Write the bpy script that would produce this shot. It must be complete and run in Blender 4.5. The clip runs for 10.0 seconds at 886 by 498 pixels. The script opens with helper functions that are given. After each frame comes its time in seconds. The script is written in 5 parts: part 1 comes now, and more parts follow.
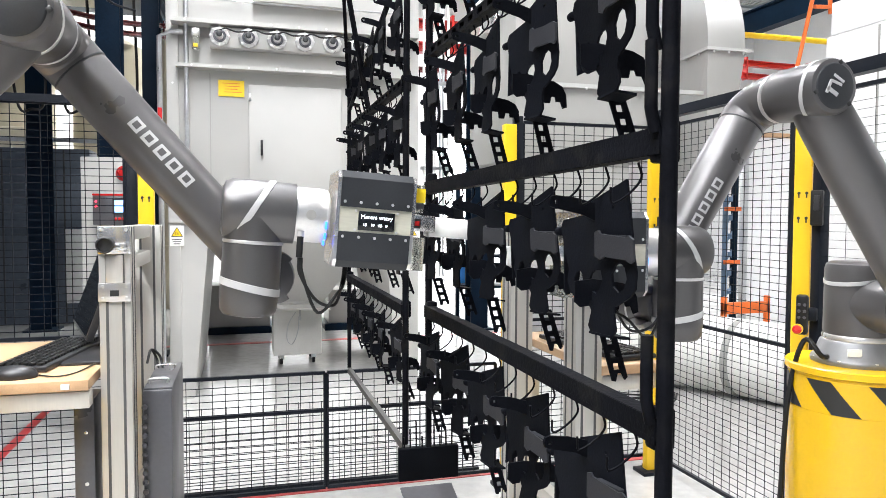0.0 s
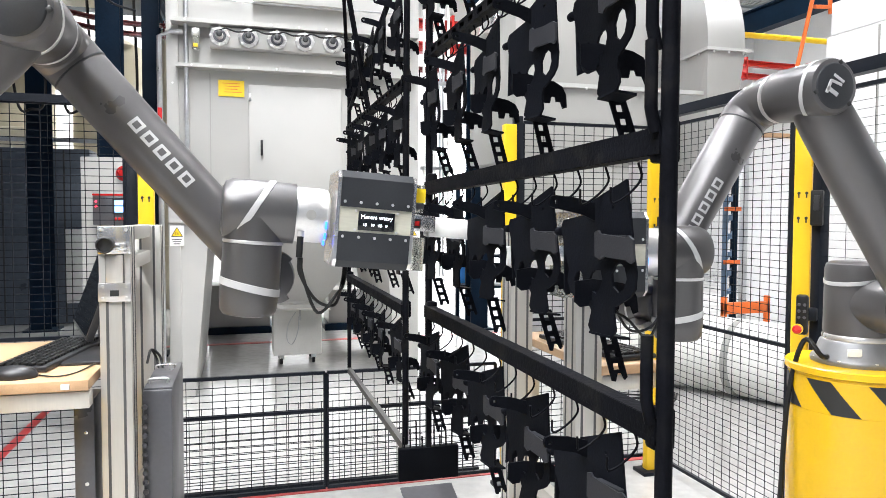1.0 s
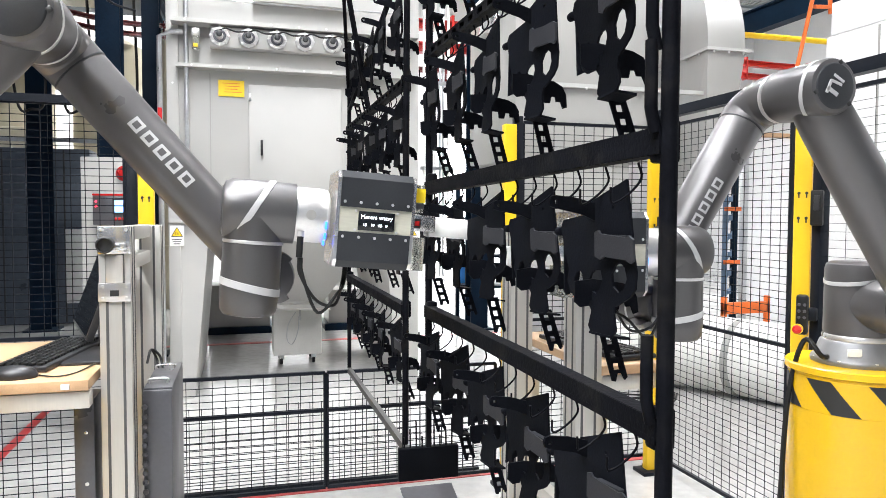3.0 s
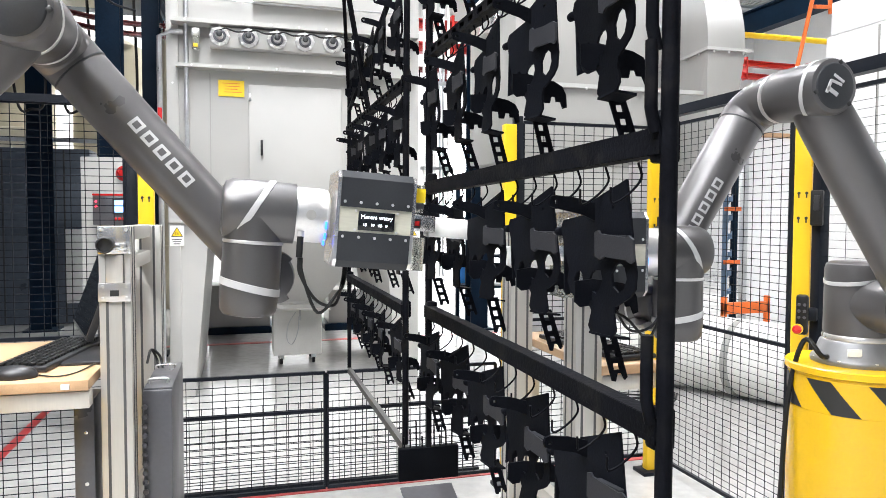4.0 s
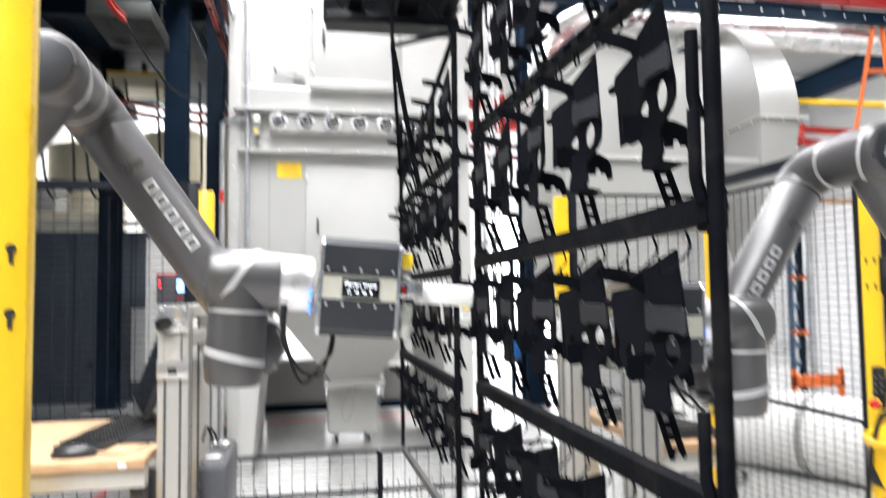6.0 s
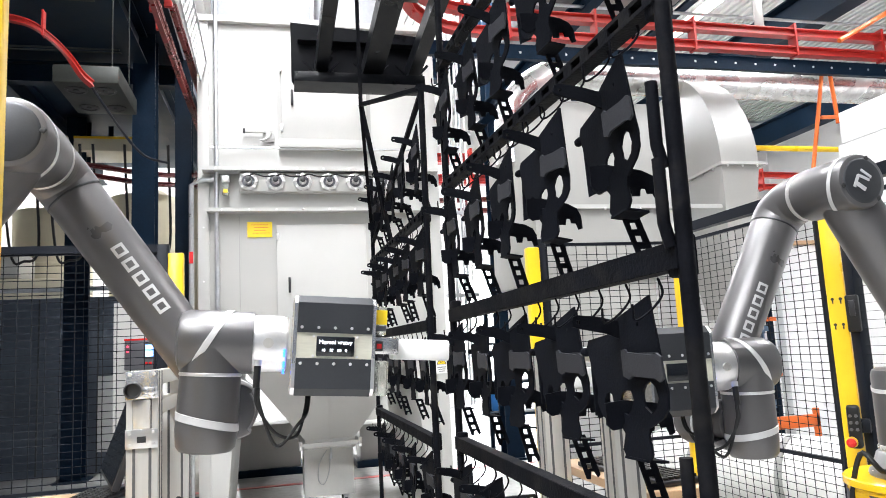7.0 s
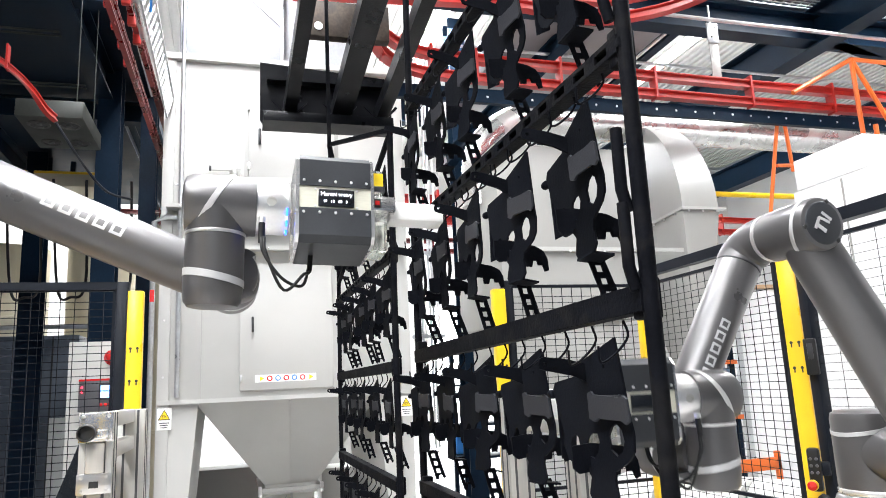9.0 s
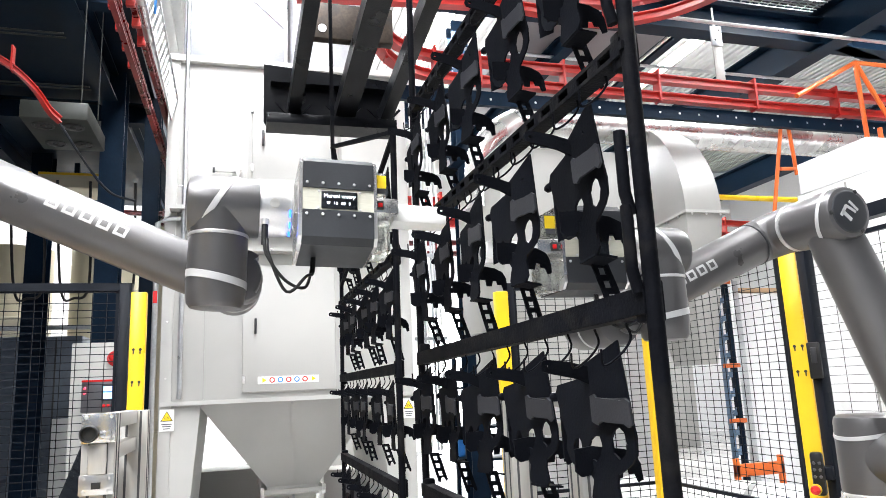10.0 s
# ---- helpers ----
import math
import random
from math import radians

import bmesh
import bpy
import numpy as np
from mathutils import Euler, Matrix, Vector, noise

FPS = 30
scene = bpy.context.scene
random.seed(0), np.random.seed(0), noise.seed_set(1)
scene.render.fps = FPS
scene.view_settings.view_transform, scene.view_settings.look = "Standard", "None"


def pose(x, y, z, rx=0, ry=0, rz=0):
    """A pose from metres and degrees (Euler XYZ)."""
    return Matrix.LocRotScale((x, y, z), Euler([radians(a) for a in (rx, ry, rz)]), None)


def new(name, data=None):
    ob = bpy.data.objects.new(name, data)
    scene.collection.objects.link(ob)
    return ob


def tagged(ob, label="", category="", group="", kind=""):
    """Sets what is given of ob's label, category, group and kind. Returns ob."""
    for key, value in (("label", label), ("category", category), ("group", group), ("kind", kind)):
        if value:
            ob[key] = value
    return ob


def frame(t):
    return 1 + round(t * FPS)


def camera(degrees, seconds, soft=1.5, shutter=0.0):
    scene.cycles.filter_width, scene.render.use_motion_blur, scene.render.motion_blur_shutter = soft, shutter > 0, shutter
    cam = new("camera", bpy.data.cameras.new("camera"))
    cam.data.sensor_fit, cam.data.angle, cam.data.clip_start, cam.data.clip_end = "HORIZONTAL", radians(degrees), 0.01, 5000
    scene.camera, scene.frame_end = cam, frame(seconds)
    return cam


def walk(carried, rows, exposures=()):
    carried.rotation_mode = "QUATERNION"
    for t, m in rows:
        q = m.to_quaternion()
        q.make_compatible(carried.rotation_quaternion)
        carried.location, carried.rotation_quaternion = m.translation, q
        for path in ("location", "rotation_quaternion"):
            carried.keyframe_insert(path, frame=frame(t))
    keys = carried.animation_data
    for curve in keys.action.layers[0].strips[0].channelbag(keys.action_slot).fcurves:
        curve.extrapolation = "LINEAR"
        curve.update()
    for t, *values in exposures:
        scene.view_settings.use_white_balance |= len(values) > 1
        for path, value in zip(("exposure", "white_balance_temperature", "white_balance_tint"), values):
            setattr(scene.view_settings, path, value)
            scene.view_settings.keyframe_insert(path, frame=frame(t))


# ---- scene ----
cam = camera(64.0, 10.0, 0.85, 0.5)
EYE = (0.0, 0.0, 1.40)
TURNS = [(0.0, -15.7, -2.6, -0.2), (5.65, -15.7, -2.6, -0.2), (5.8, -15.15, -1.63, 0.0), (5.9, -13.0, 0.35, 0.5),
         (6.0, -11.27, 3.42, 0.78), (6.1, -10.7, 5.55, 0.95), (6.2, -10.75, 7.0, 1.05), (6.6, -11.9, 7.5, 2.0),
         (7.0, -13.3, 7.7, 2.9), (7.3, -13.9, 7.85, 3.05), (7.5, -14.56, 8.24, 3.05), (7.75, -14.15, 8.2, 2.9),
         (8.0, -14.05, 8.18, 2.86), (8.5, -14.17, 8.13, 2.78), (8.6, -14.3, 8.15, 2.8), (8.7, -15.3, 8.35, 2.85),
         (8.8, -15.6, 8.95, 2.85), (9.0, -16.1, 10.85, 2.71), (9.25, -15.85, 11.05, 2.65), (9.5, -15.8, 11.05, 2.62), (10.0, -15.91, 11.04, 2.48)]
SIDESTEP = {5.8: 0.003, 5.9: 0.010, 6.0: 0.012, 6.1: 0.013, 6.2: 0.013, 6.6: 0.012, 7.0: 0.010}


def eye_x(t):
    return EYE[0] + SIDESTEP.get(t, 0.0 if t < 5.8 else 0.008)


walk(cam, [(t, pose(eye_x(t), EYE[1], EYE[2], 90 + p, r, y)) for t, y, p, r in TURNS], exposures=[(0.0, 0.35), (5.7, 0.35), (6.2, 0.43), (10.0, 0.43)])

# ---- world and light ----
world = bpy.data.worlds.new("world")
scene.world = world
world.use_nodes = True
_wn = world.node_tree.nodes
_sky = _wn.new("ShaderNodeTexSky")
_sky.sky_type, _sky.sun_disc, _sky.sun_elevation, _sky.sun_rotation = "NISHITA", False, radians(40), radians(120)
_wn["Background"].inputs["Strength"].default_value = 0.1
world.node_tree.links.new(_sky.outputs[0], _wn["Background"].inputs["Color"])


def ceiling_lamp(x, y, z, sx, sy, power):
    """Area lamp just below a luminaire."""
    data = bpy.data.lights.new("hall_lamp", "AREA")
    data.shape, data.size, data.size_y, data.energy, data.color = "RECTANGLE", sx, sy, power, (0.935, 0.958, 1.0)
    new("hall_lamp", data).matrix_world = pose(x, y, z)


# The last, unseen behind the camera, is added to brighten the left robot.
LAMPS = [(-0.05, 3.3, 300), (4.0, 1.6, 60), (6.6, 3.4, 360), (2.6, 8.6, 420), (6.4, 8.6, 400), (2.6, 13.0, 400), (-3.2, 13.0, 420), (-0.5, 0.3, 230), (-2.6, -2.2, 420)]
for _x, _y, _p in LAMPS:
    ceiling_lamp(_x, _y, 6.05, 0.5, 3.2, _p)
# Added fill lamp, out of view, that brightens the left robot.
ceiling_lamp(-1.15, 0.55, 3.88, 0.25, 1.3, 75)

# ---- materials ----


def mat(name, color, rough=0.5, metal=0.0, vary=0.12, scale=6.0, grain=90.0, bump=0.06, stain=None, stain_amount=0.0, stain_scale=2.5, coat=0.0, stretch=(1, 1, 1), per_piece=0.0, emit=0.0, trans=0.0, spec=0.5):
    m = bpy.data.materials.new(name)
    m.use_nodes = True
    nt = m.node_tree
    nd, ln = nt.nodes, nt.links
    bsdf = nd["Principled BSDF"]
    tc = nd.new("ShaderNodeTexCoord")
    mp = nd.new("ShaderNodeMapping")
    mp.inputs["Scale"].default_value = stretch
    ln.new(tc.outputs["Object"], mp.inputs["Vector"])
    big = nd.new("ShaderNodeTexNoise")
    big.inputs["Scale"].default_value, big.inputs["Detail"].default_value = scale, 5
    fine = nd.new("ShaderNodeTexNoise")
    fine.inputs["Scale"].default_value, fine.inputs["Detail"].default_value = grain, 3
    for n in (big, fine):
        ln.new(mp.outputs["Vector"], n.inputs["Vector"])
    ramp = nd.new("ShaderNodeMapRange")
    ramp.inputs["From Min"].default_value, ramp.inputs["From Max"].default_value = 0.3, 0.7
    ramp.inputs["To Min"].default_value, ramp.inputs["To Max"].default_value = 1 - vary, 1 + vary
    ln.new(big.outputs["Fac"], ramp.inputs["Value"])
    ramp2 = nd.new("ShaderNodeMapRange")
    ramp2.inputs["From Min"].default_value, ramp2.inputs["From Max"].default_value = 0.3, 0.7
    ramp2.inputs["To Min"].default_value, ramp2.inputs["To Max"].default_value = 1 - vary * 0.5, 1 + vary * 0.5
    ln.new(fine.outputs["Fac"], ramp2.inputs["Value"])
    mul = nd.new("ShaderNodeMath")
    mul.operation = "MULTIPLY"
    ln.new(ramp.outputs[0], mul.inputs[0]), ln.new(ramp2.outputs[0], mul.inputs[1])
    value = mul.outputs[0]
    if per_piece:
        info = nd.new("ShaderNodeObjectInfo")
        pr = nd.new("ShaderNodeMapRange")
        pr.inputs["To Min"].default_value, pr.inputs["To Max"].default_value = 1 - per_piece, 1 + per_piece
        ln.new(info.outputs["Random"], pr.inputs["Value"])
        m3 = nd.new("ShaderNodeMath")
        m3.operation = "MULTIPLY"
        ln.new(value, m3.inputs[0]), ln.new(pr.outputs[0], m3.inputs[1])
        value = m3.outputs[0]
    col = nd.new("ShaderNodeVectorMath")
    col.operation = "SCALE"
    col.inputs[0].default_value = color
    ln.new(value, col.inputs["Scale"])
    out = col.outputs[0]
    if stain:
        st = nd.new("ShaderNodeTexNoise")
        st.inputs["Scale"].default_value, st.inputs["Detail"].default_value, st.inputs["Distortion"].default_value = stain_scale, 7, 0.6
        ln.new(mp.outputs["Vector"], st.inputs["Vector"])
        sr = nd.new("ShaderNodeMapRange")
        sr.inputs["From Min"].default_value, sr.inputs["From Max"].default_value = 0.52, 0.72
        sr.inputs["To Max"].default_value = stain_amount
        ln.new(st.outputs["Fac"], sr.inputs["Value"])
        mix = nd.new("ShaderNodeMix")
        mix.data_type = "RGBA"
        ln.new(sr.outputs[0], mix.inputs["Factor"])
        ln.new(out, mix.inputs["A"])
        mix.inputs["B"].default_value = (*stain, 1)
        out = mix.outputs["Result"]
    ln.new(out, bsdf.inputs["Base Color"])
    rr = nd.new("ShaderNodeMapRange")
    rr.inputs["From Min"].default_value, rr.inputs["From Max"].default_value = 0.3, 0.7
    rr.inputs["To Min"].default_value, rr.inputs["To Max"].default_value = max(0.02, rough - 0.07), min(1, rough + 0.07)
    ln.new(big.outputs["Fac"], rr.inputs["Value"])
    ln.new(rr.outputs[0], bsdf.inputs["Roughness"])
    bsdf.inputs["Metallic"].default_value = metal
    bsdf.inputs["Specular IOR Level"].default_value = spec
    bsdf.inputs["Coat Weight"].default_value = coat
    bsdf.inputs["Coat Roughness"].default_value = 0.12
    bsdf.inputs["Transmission Weight"].default_value = trans
    if bump:
        bp = nd.new("ShaderNodeBump")
        bp.inputs["Strength"].default_value, bp.inputs["Distance"].default_value = bump, 0.003
        ln.new(fine.outputs["Fac"], bp.inputs["Height"])
        ln.new(bp.outputs[0], bsdf.inputs["Normal"])
    if emit:
        bsdf.inputs["Emission Color"].default_value = (*color, 1)
        bsdf.inputs["Emission Strength"].default_value = emit
    return m


M = {
    # Floor stain noise stands for real stains and painted dark reflections alike.
    "floor": mat("polished_concrete", (0.50, 0.493, 0.478), 0.15, vary=0.16, scale=0.9, grain=14, bump=0.012, stain=(0.27, 0.265, 0.255), stain_amount=0.65, stain_scale=0.8),
    "wall": mat("white_sandwich_panel", (0.80, 0.80, 0.80), 0.5, vary=0.04, scale=0.7, grain=25, bump=0.02),
    "roof": mat("corrugated_roof_sheet", (0.74, 0.74, 0.73), 0.45, vary=0.07, scale=0.8, grain=20, bump=0.03),
    "navy": mat("navy_painted_steel", (0.0032, 0.0115, 0.025), 0.45, vary=0.25, scale=2.5, grain=60, bump=0.05, stain=(0.009, 0.016, 0.030), stain_amount=0.4, stain_scale=5, spec=0.09),
    "red": mat("red_painted_steel", (0.38, 0.016, 0.012), 0.35, vary=0.15, scale=4, grain=80, stain=(0.2, 0.03, 0.02), stain_amount=0.5, stain_scale=6),
    # Darker copy of the track red, with shade put into the colour.
    "shadered": mat("old_dark_red_paint", (0.15, 0.008, 0.008), 0.3, vary=0.2, scale=6, grain=80, stain=(0.05, 0.01, 0.01), stain_amount=0.6, stain_scale=8),
    "orange": mat("orange_painted_tube", (0.76, 0.155, 0.025), 0.4, vary=0.1),
    "yellow": mat("yellow_powder_coat", (0.80, 0.50, 0.015), 0.33, vary=0.05, scale=4, grain=160, bump=0.04, stain=(0.5, 0.33, 0.04), stain_amount=0.25, stain_scale=7),
    "yellow2": mat("yellow_pedestal_paint", (0.80, 0.48, 0.008), 0.22, vary=0.05, scale=3, grain=120, bump=0.03, stain=(0.6, 0.38, 0.02), stain_amount=0.2, stain_scale=4, coat=0.3),
    "booth": mat("white_grey_booth_paint", (0.45, 0.445, 0.425), 0.5, vary=0.05, scale=1.5, grain=150, bump=0.025, stain=(0.37, 0.365, 0.35), stain_amount=0.4, stain_scale=1.6),
    "booth2": mat("light_grey_duct_paint", (0.34, 0.335, 0.315), 0.36, vary=0.06, scale=1.4, grain=120, bump=0.03),
    "galv": mat("galvanised_sheet", (0.55, 0.56, 0.57), 0.34, 0.85, vary=0.16, scale=5, grain=60, bump=0.06),
    "ductgrey": mat("weathered_duct_sheet", (0.30, 0.31, 0.32), 0.45, 0.5, vary=0.14, scale=2, grain=40),
    "spiral": mat("spiral_duct_steel", (0.66, 0.66, 0.65), 0.26, 0.95, vary=0.1, scale=3, grain=50),
    "alu": mat("anodised_aluminium", (0.62, 0.60, 0.56), 0.36, 0.65, vary=0.05, scale=3, grain=220, bump=0.03, stretch=(1, 1, 0.1)),
    "alubright": mat("brushed_aluminium", (0.72, 0.71, 0.70), 0.26, 0.9, vary=0.06, scale=4, grain=260, bump=0.05, stretch=(0.15, 1, 1)),
    "cart": mat("white_cart_paint", (0.74, 0.73, 0.70), 0.4, vary=0.05, scale=4, stain=(0.55, 0.54, 0.5), stain_amount=0.3, stain_scale=5),
    "wornrail": mat("bare_worn_rail_steel", (0.07, 0.068, 0.065), 0.5, 0.3, vary=0.2, scale=9, grain=120, stain=(0.015, 0.015, 0.017), stain_amount=0.95, stain_scale=7),
    "rackblue": mat("blue_grey_rack_upright", (0.10, 0.17, 0.26), 0.45, vary=0.15, scale=5),
    # Grey sheet darkened: the shade under the mezzanine is in its colour.
    "fanbox": mat("dull_olive_grey_sheet", (0.030, 0.033, 0.029), 0.5, 0.3, vary=0.15, scale=5),
    "greyduct": mat("mauve_grey_duct_sheet", (0.17, 0.155, 0.16), 0.5, 0.2, vary=0.12, scale=2),
    "ductsheet": mat("pale_duct_sheet", (0.36, 0.37, 0.385), 0.55, 0.25, vary=0.1, scale=3, grain=40, stain=(0.28, 0.29, 0.30), stain_amount=0.5, stain_scale=2),
    "groove": mat("profile_groove_shadow_gap", (0.10, 0.10, 0.10), 0.6, 0.3),
    "arm": mat("graphite_robot_paint", (0.118, 0.114, 0.115), 0.34, 0.5, vary=0.05, scale=8, grain=420, bump=0.05, spec=0.4),
    "band": mat("satin_brassy_aluminium", (0.66, 0.64, 0.53), 0.38, 0.35, vary=0.10, scale=7, grain=260, bump=0.04, stretch=(0.15, 1, 1)),
    "stripe": mat("light_grey_trim", (0.55, 0.55, 0.55), 0.35, 0.2, vary=0.04),
    "ring": mat("machined_silver", (0.74, 0.73, 0.72), 0.32, 0.75, vary=0.06, grain=200),
    "basegrey": mat("cast_grey_paint", (0.20, 0.20, 0.205), 0.4, 0.4, vary=0.06),
    "panel": mat("anthracite_sheet", (0.034, 0.036, 0.040), 0.40, 0.2, vary=0.08, scale=10, grain=300, bump=0.05, spec=0.35),
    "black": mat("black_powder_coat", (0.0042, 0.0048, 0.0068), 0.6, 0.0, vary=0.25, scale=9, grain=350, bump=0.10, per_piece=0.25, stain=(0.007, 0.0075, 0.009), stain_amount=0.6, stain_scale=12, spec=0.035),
    # Paler copy of the black coat; the lip's highlight is in the colour.
    "liplight": mat("worn_black_powder_coat", (0.022, 0.023, 0.027), 0.5, vary=0.2, scale=9, grain=350, bump=0.10, spec=0.15),
    "rackblack": mat("black_coated_rack", (0.0048, 0.0052, 0.007), 0.6, 0.0, vary=0.3, scale=14, grain=200, bump=0.25, stain=(0.018, 0.017, 0.016), stain_amount=0.6, stain_scale=16, spec=0.03),
    "carrier": mat("glossy_black_carrier_coat", (0.0024, 0.0028, 0.0042), 0.32, vary=0.3, scale=10, grain=150, bump=0.15, stain=(0.02, 0.018, 0.016), stain_amount=0.25, stain_scale=9, spec=0.15),
    "fence": mat("black_fence_paint", (0.007, 0.009, 0.014), 0.45, vary=0.15, spec=0.2),
    "rubber": mat("black_rubber", (0.012, 0.012, 0.012), 0.4, vary=0.15, spec=0.3),
    "plastic": mat("dark_plastic", (0.022, 0.022, 0.024), 0.38, vary=0.15),
    "screen": mat("glossy_dark_screen", (0.008, 0.009, 0.011), 0.08, vary=0.05, bump=0, coat=0.5),
    "white": mat("white_plastic", (0.80, 0.79, 0.76), 0.35, vary=0.03),
    "clear": mat("clear_acrylic", (0.88, 0.90, 0.84), 0.08, vary=0.02, bump=0, trans=0.85),
    "label": mat("yellow_label", (0.88, 0.62, 0.02), 0.4, vary=0.03),
    "paper": mat("white_label", (0.82, 0.82, 0.80), 0.5, vary=0.02),
    "ink": mat("black_ink", (0.02, 0.02, 0.02), 0.5, vary=0.05),
    "wood": mat("beech_laminate", (0.54, 0.35, 0.20), 0.38, vary=0.10, scale=3, grain=40, bump=0.02, stretch=(6, 0.5, 6)),
    "cabinet": mat("dark_grey_steel_cabinet", (0.115, 0.115, 0.125), 0.34, 0.5, vary=0.08),
    "darkpanel": mat("dark_grey_panel", (0.072, 0.090, 0.118), 0.32, 0.2, vary=0.2, scale=1.2, grain=20),
    "cream": mat("cream_tank", (0.60, 0.55, 0.42), 0.4, vary=0.08, scale=1.5),
    "redlight": mat("red_lens", (0.55, 0.02, 0.02), 0.25, vary=0.05),
    "redline": mat("red_floor_tape", (0.42, 0.05, 0.05), 0.35, vary=0.15, scale=6),
    "brown": mat("worn_steel_trolley", (0.06, 0.045, 0.035), 0.5, 0.5, vary=0.35, scale=12, stain=(0.03, 0.03, 0.03), stain_amount=0.7, stain_scale=8),
    "bluebox": mat("blue_plastic", (0.03, 0.22, 0.65), 0.35, vary=0.1),
    "laser": mat("red_laser_dot", (1.0, 0.02, 0.04), 0.4, emit=6.0),
    "blueled": mat("blue_light_ring", (0.02, 0.10, 1.0), 0.3, emit=5.0),
    "lcd": mat("lit_blue_screen", (0.25, 0.45, 1.0), 0.3, emit=3.0),
    "glyph": mat("lit_white_display", (0.9, 0.95, 1.0), 0.3, emit=1.8),
    "tube": mat("lamp_diffuser", (1.0, 0.98, 0.95), 0.4, emit=16.0),
    "daylight": mat("bright_daylight_glazing", (0.95, 0.98, 1.0), 0.3, emit=4.0),
    "bluewin": mat("blue_lit_display", (0.10, 0.42, 1.0), 0.3, emit=1.2),
}

# ---- mesh tools ----


def add_box(bm, cx, cy, cz, sx, sy, sz, bevel=0.0, m=None):
    r = bmesh.ops.create_cube(bm, size=1.0)
    vs = r["verts"]
    bmesh.ops.scale(bm, vec=(sx, sy, sz), verts=vs)
    bmesh.ops.translate(bm, vec=(cx, cy, cz), verts=vs)
    if m is not None:
        bmesh.ops.transform(bm, matrix=m, verts=vs)
    if bevel:
        es = list({e for v in vs for e in v.link_edges})
        bmesh.ops.bevel(bm, geom=es, offset=bevel, segments=2, profile=0.5, affect="EDGES", clamp_overlap=True)
    return bm


def rings(bm, loops, cap=True):
    """Joins rings of points (equal counts) into a skin."""
    made = [[bm.verts.new(p) for p in loop] for loop in loops]
    n = len(made[0])
    for a, b in zip(made, made[1:]):
        for i in range(n):
            bm.faces.new((a[i], a[(i + 1) % n], b[(i + 1) % n], b[i]))
    if cap:
        bm.faces.new(list(reversed(made[0])))
        bm.faces.new(made[-1])
    return bm


def add_tube(bm, path, radius, n=12, cap=True):
    """A round bar along a path; radius: a number or one for each point."""
    pts = [Vector(p) for p in path]
    rs = radius if isinstance(radius, (list, tuple)) else [radius] * len(pts)
    side, loops = None, []
    for i, p in enumerate(pts):
        d = (pts[min(i + 1, len(pts) - 1)] - pts[max(i - 1, 0)]).normalized()
        if side is None:
            side = d.orthogonal().normalized()
        side = (side - d * side.dot(d)).normalized()
        up = d.cross(side)
        loops.append([p + (side * math.cos(2 * math.pi * k / n) + up * math.sin(2 * math.pi * k / n)) * rs[i] for k in range(n)])
    return rings(bm, loops, cap)


def add_bar(bm, a, b, w, h):
    """A square bar from a to b, w wide (level) and h high."""
    a, b = Vector(a), Vector(b)
    d = (b - a).normalized()
    side = d.cross(Vector((0, 0, 1)))
    side = side.normalized() if side.length > 1e-4 else Vector((1, 0, 0))
    up = side.cross(d)
    loops = [[p + side * (w / 2 * s) + up * (h / 2 * t) for s, t in ((-1, -1), (1, -1), (1, 1), (-1, 1))] for p in (a, b)]
    return rings(bm, loops)


def add_lathe(bm, profile, m=None, n=32):
    """Turns (radius, height) pairs about z, then places it by m."""
    loops = [[Vector((r * math.cos(2 * math.pi * k / n), r * math.sin(2 * math.pi * k / n), h)) for k in range(n)] for r, h in profile]
    if m is not None:
        loops = [[m @ p for p in loop] for loop in loops]
    return rings(bm, loops)


def round_cyl(r, h0, h1, e=0.008):
    return [(r - e, h0), (r - e * 0.3, h0 + e * 0.3), (r, h0 + e), (r, h1 - e), (r - e * 0.3, h1 - e * 0.3), (r - e, h1)]


ALONG_X = Matrix.Rotation(radians(90), 4, "Y")
ALONG_Y = Matrix.Rotation(radians(-90), 4, "X")


def smooth_path(points, steps=6):
    """A soft curve through the points."""
    ps = [Vector(p) for p in points]
    ps = [ps[0] * 2 - ps[1]] + ps + [ps[-1] * 2 - ps[-2]]
    out = []
    for i in range(1, len(ps) - 2):
        for k in range(steps):
            t = k / steps
            a, b, c, d = ps[i - 1:i + 3]
            out.append(0.5 * ((2 * b) + (c - a) * t + (2 * a - 5 * b + 4 * c - d) * t * t + (3 * b - a - 3 * c + d) * t ** 3))
    return out + [ps[-2]]


def from_curve(cu, m):
    ob = new("shape", cu)
    me = bpy.data.meshes.new_from_object(ob.evaluated_get(bpy.context.evaluated_depsgraph_get()))
    bpy.data.objects.remove(ob)
    bpy.data.curves.remove(cu)
    me.transform(m)
    return me


def add_plate(bm, loops, thick, m):
    """A flat plate of that thickness; the first loop is its outline, the others are holes."""
    cu = bpy.data.curves.new("plate", "CURVE")
    cu.dimensions, cu.fill_mode, cu.extrude = "2D", "BOTH", thick / 2
    for loop in loops:
        sp = cu.splines.new("POLY")
        sp.points.add(len(loop) - 1)
        for p, (x, y) in zip(sp.points, loop):
            p.co = (x, y, 0, 1)
        sp.use_cyclic_u = True
    me = from_curve(cu, m)
    bm.from_mesh(me)
    bpy.data.meshes.remove(me)
    bmesh.ops.remove_doubles(bm, verts=bm.verts, dist=1e-5)
    return bm


def add_text(bm, words, size, m, thick=0.0004):
    cu = bpy.data.curves.new("words", "FONT")
    cu.body, cu.size, cu.extrude, cu.align_x, cu.align_y = words, size, thick, "CENTER", "CENTER"
    cu.resolution_u = 3
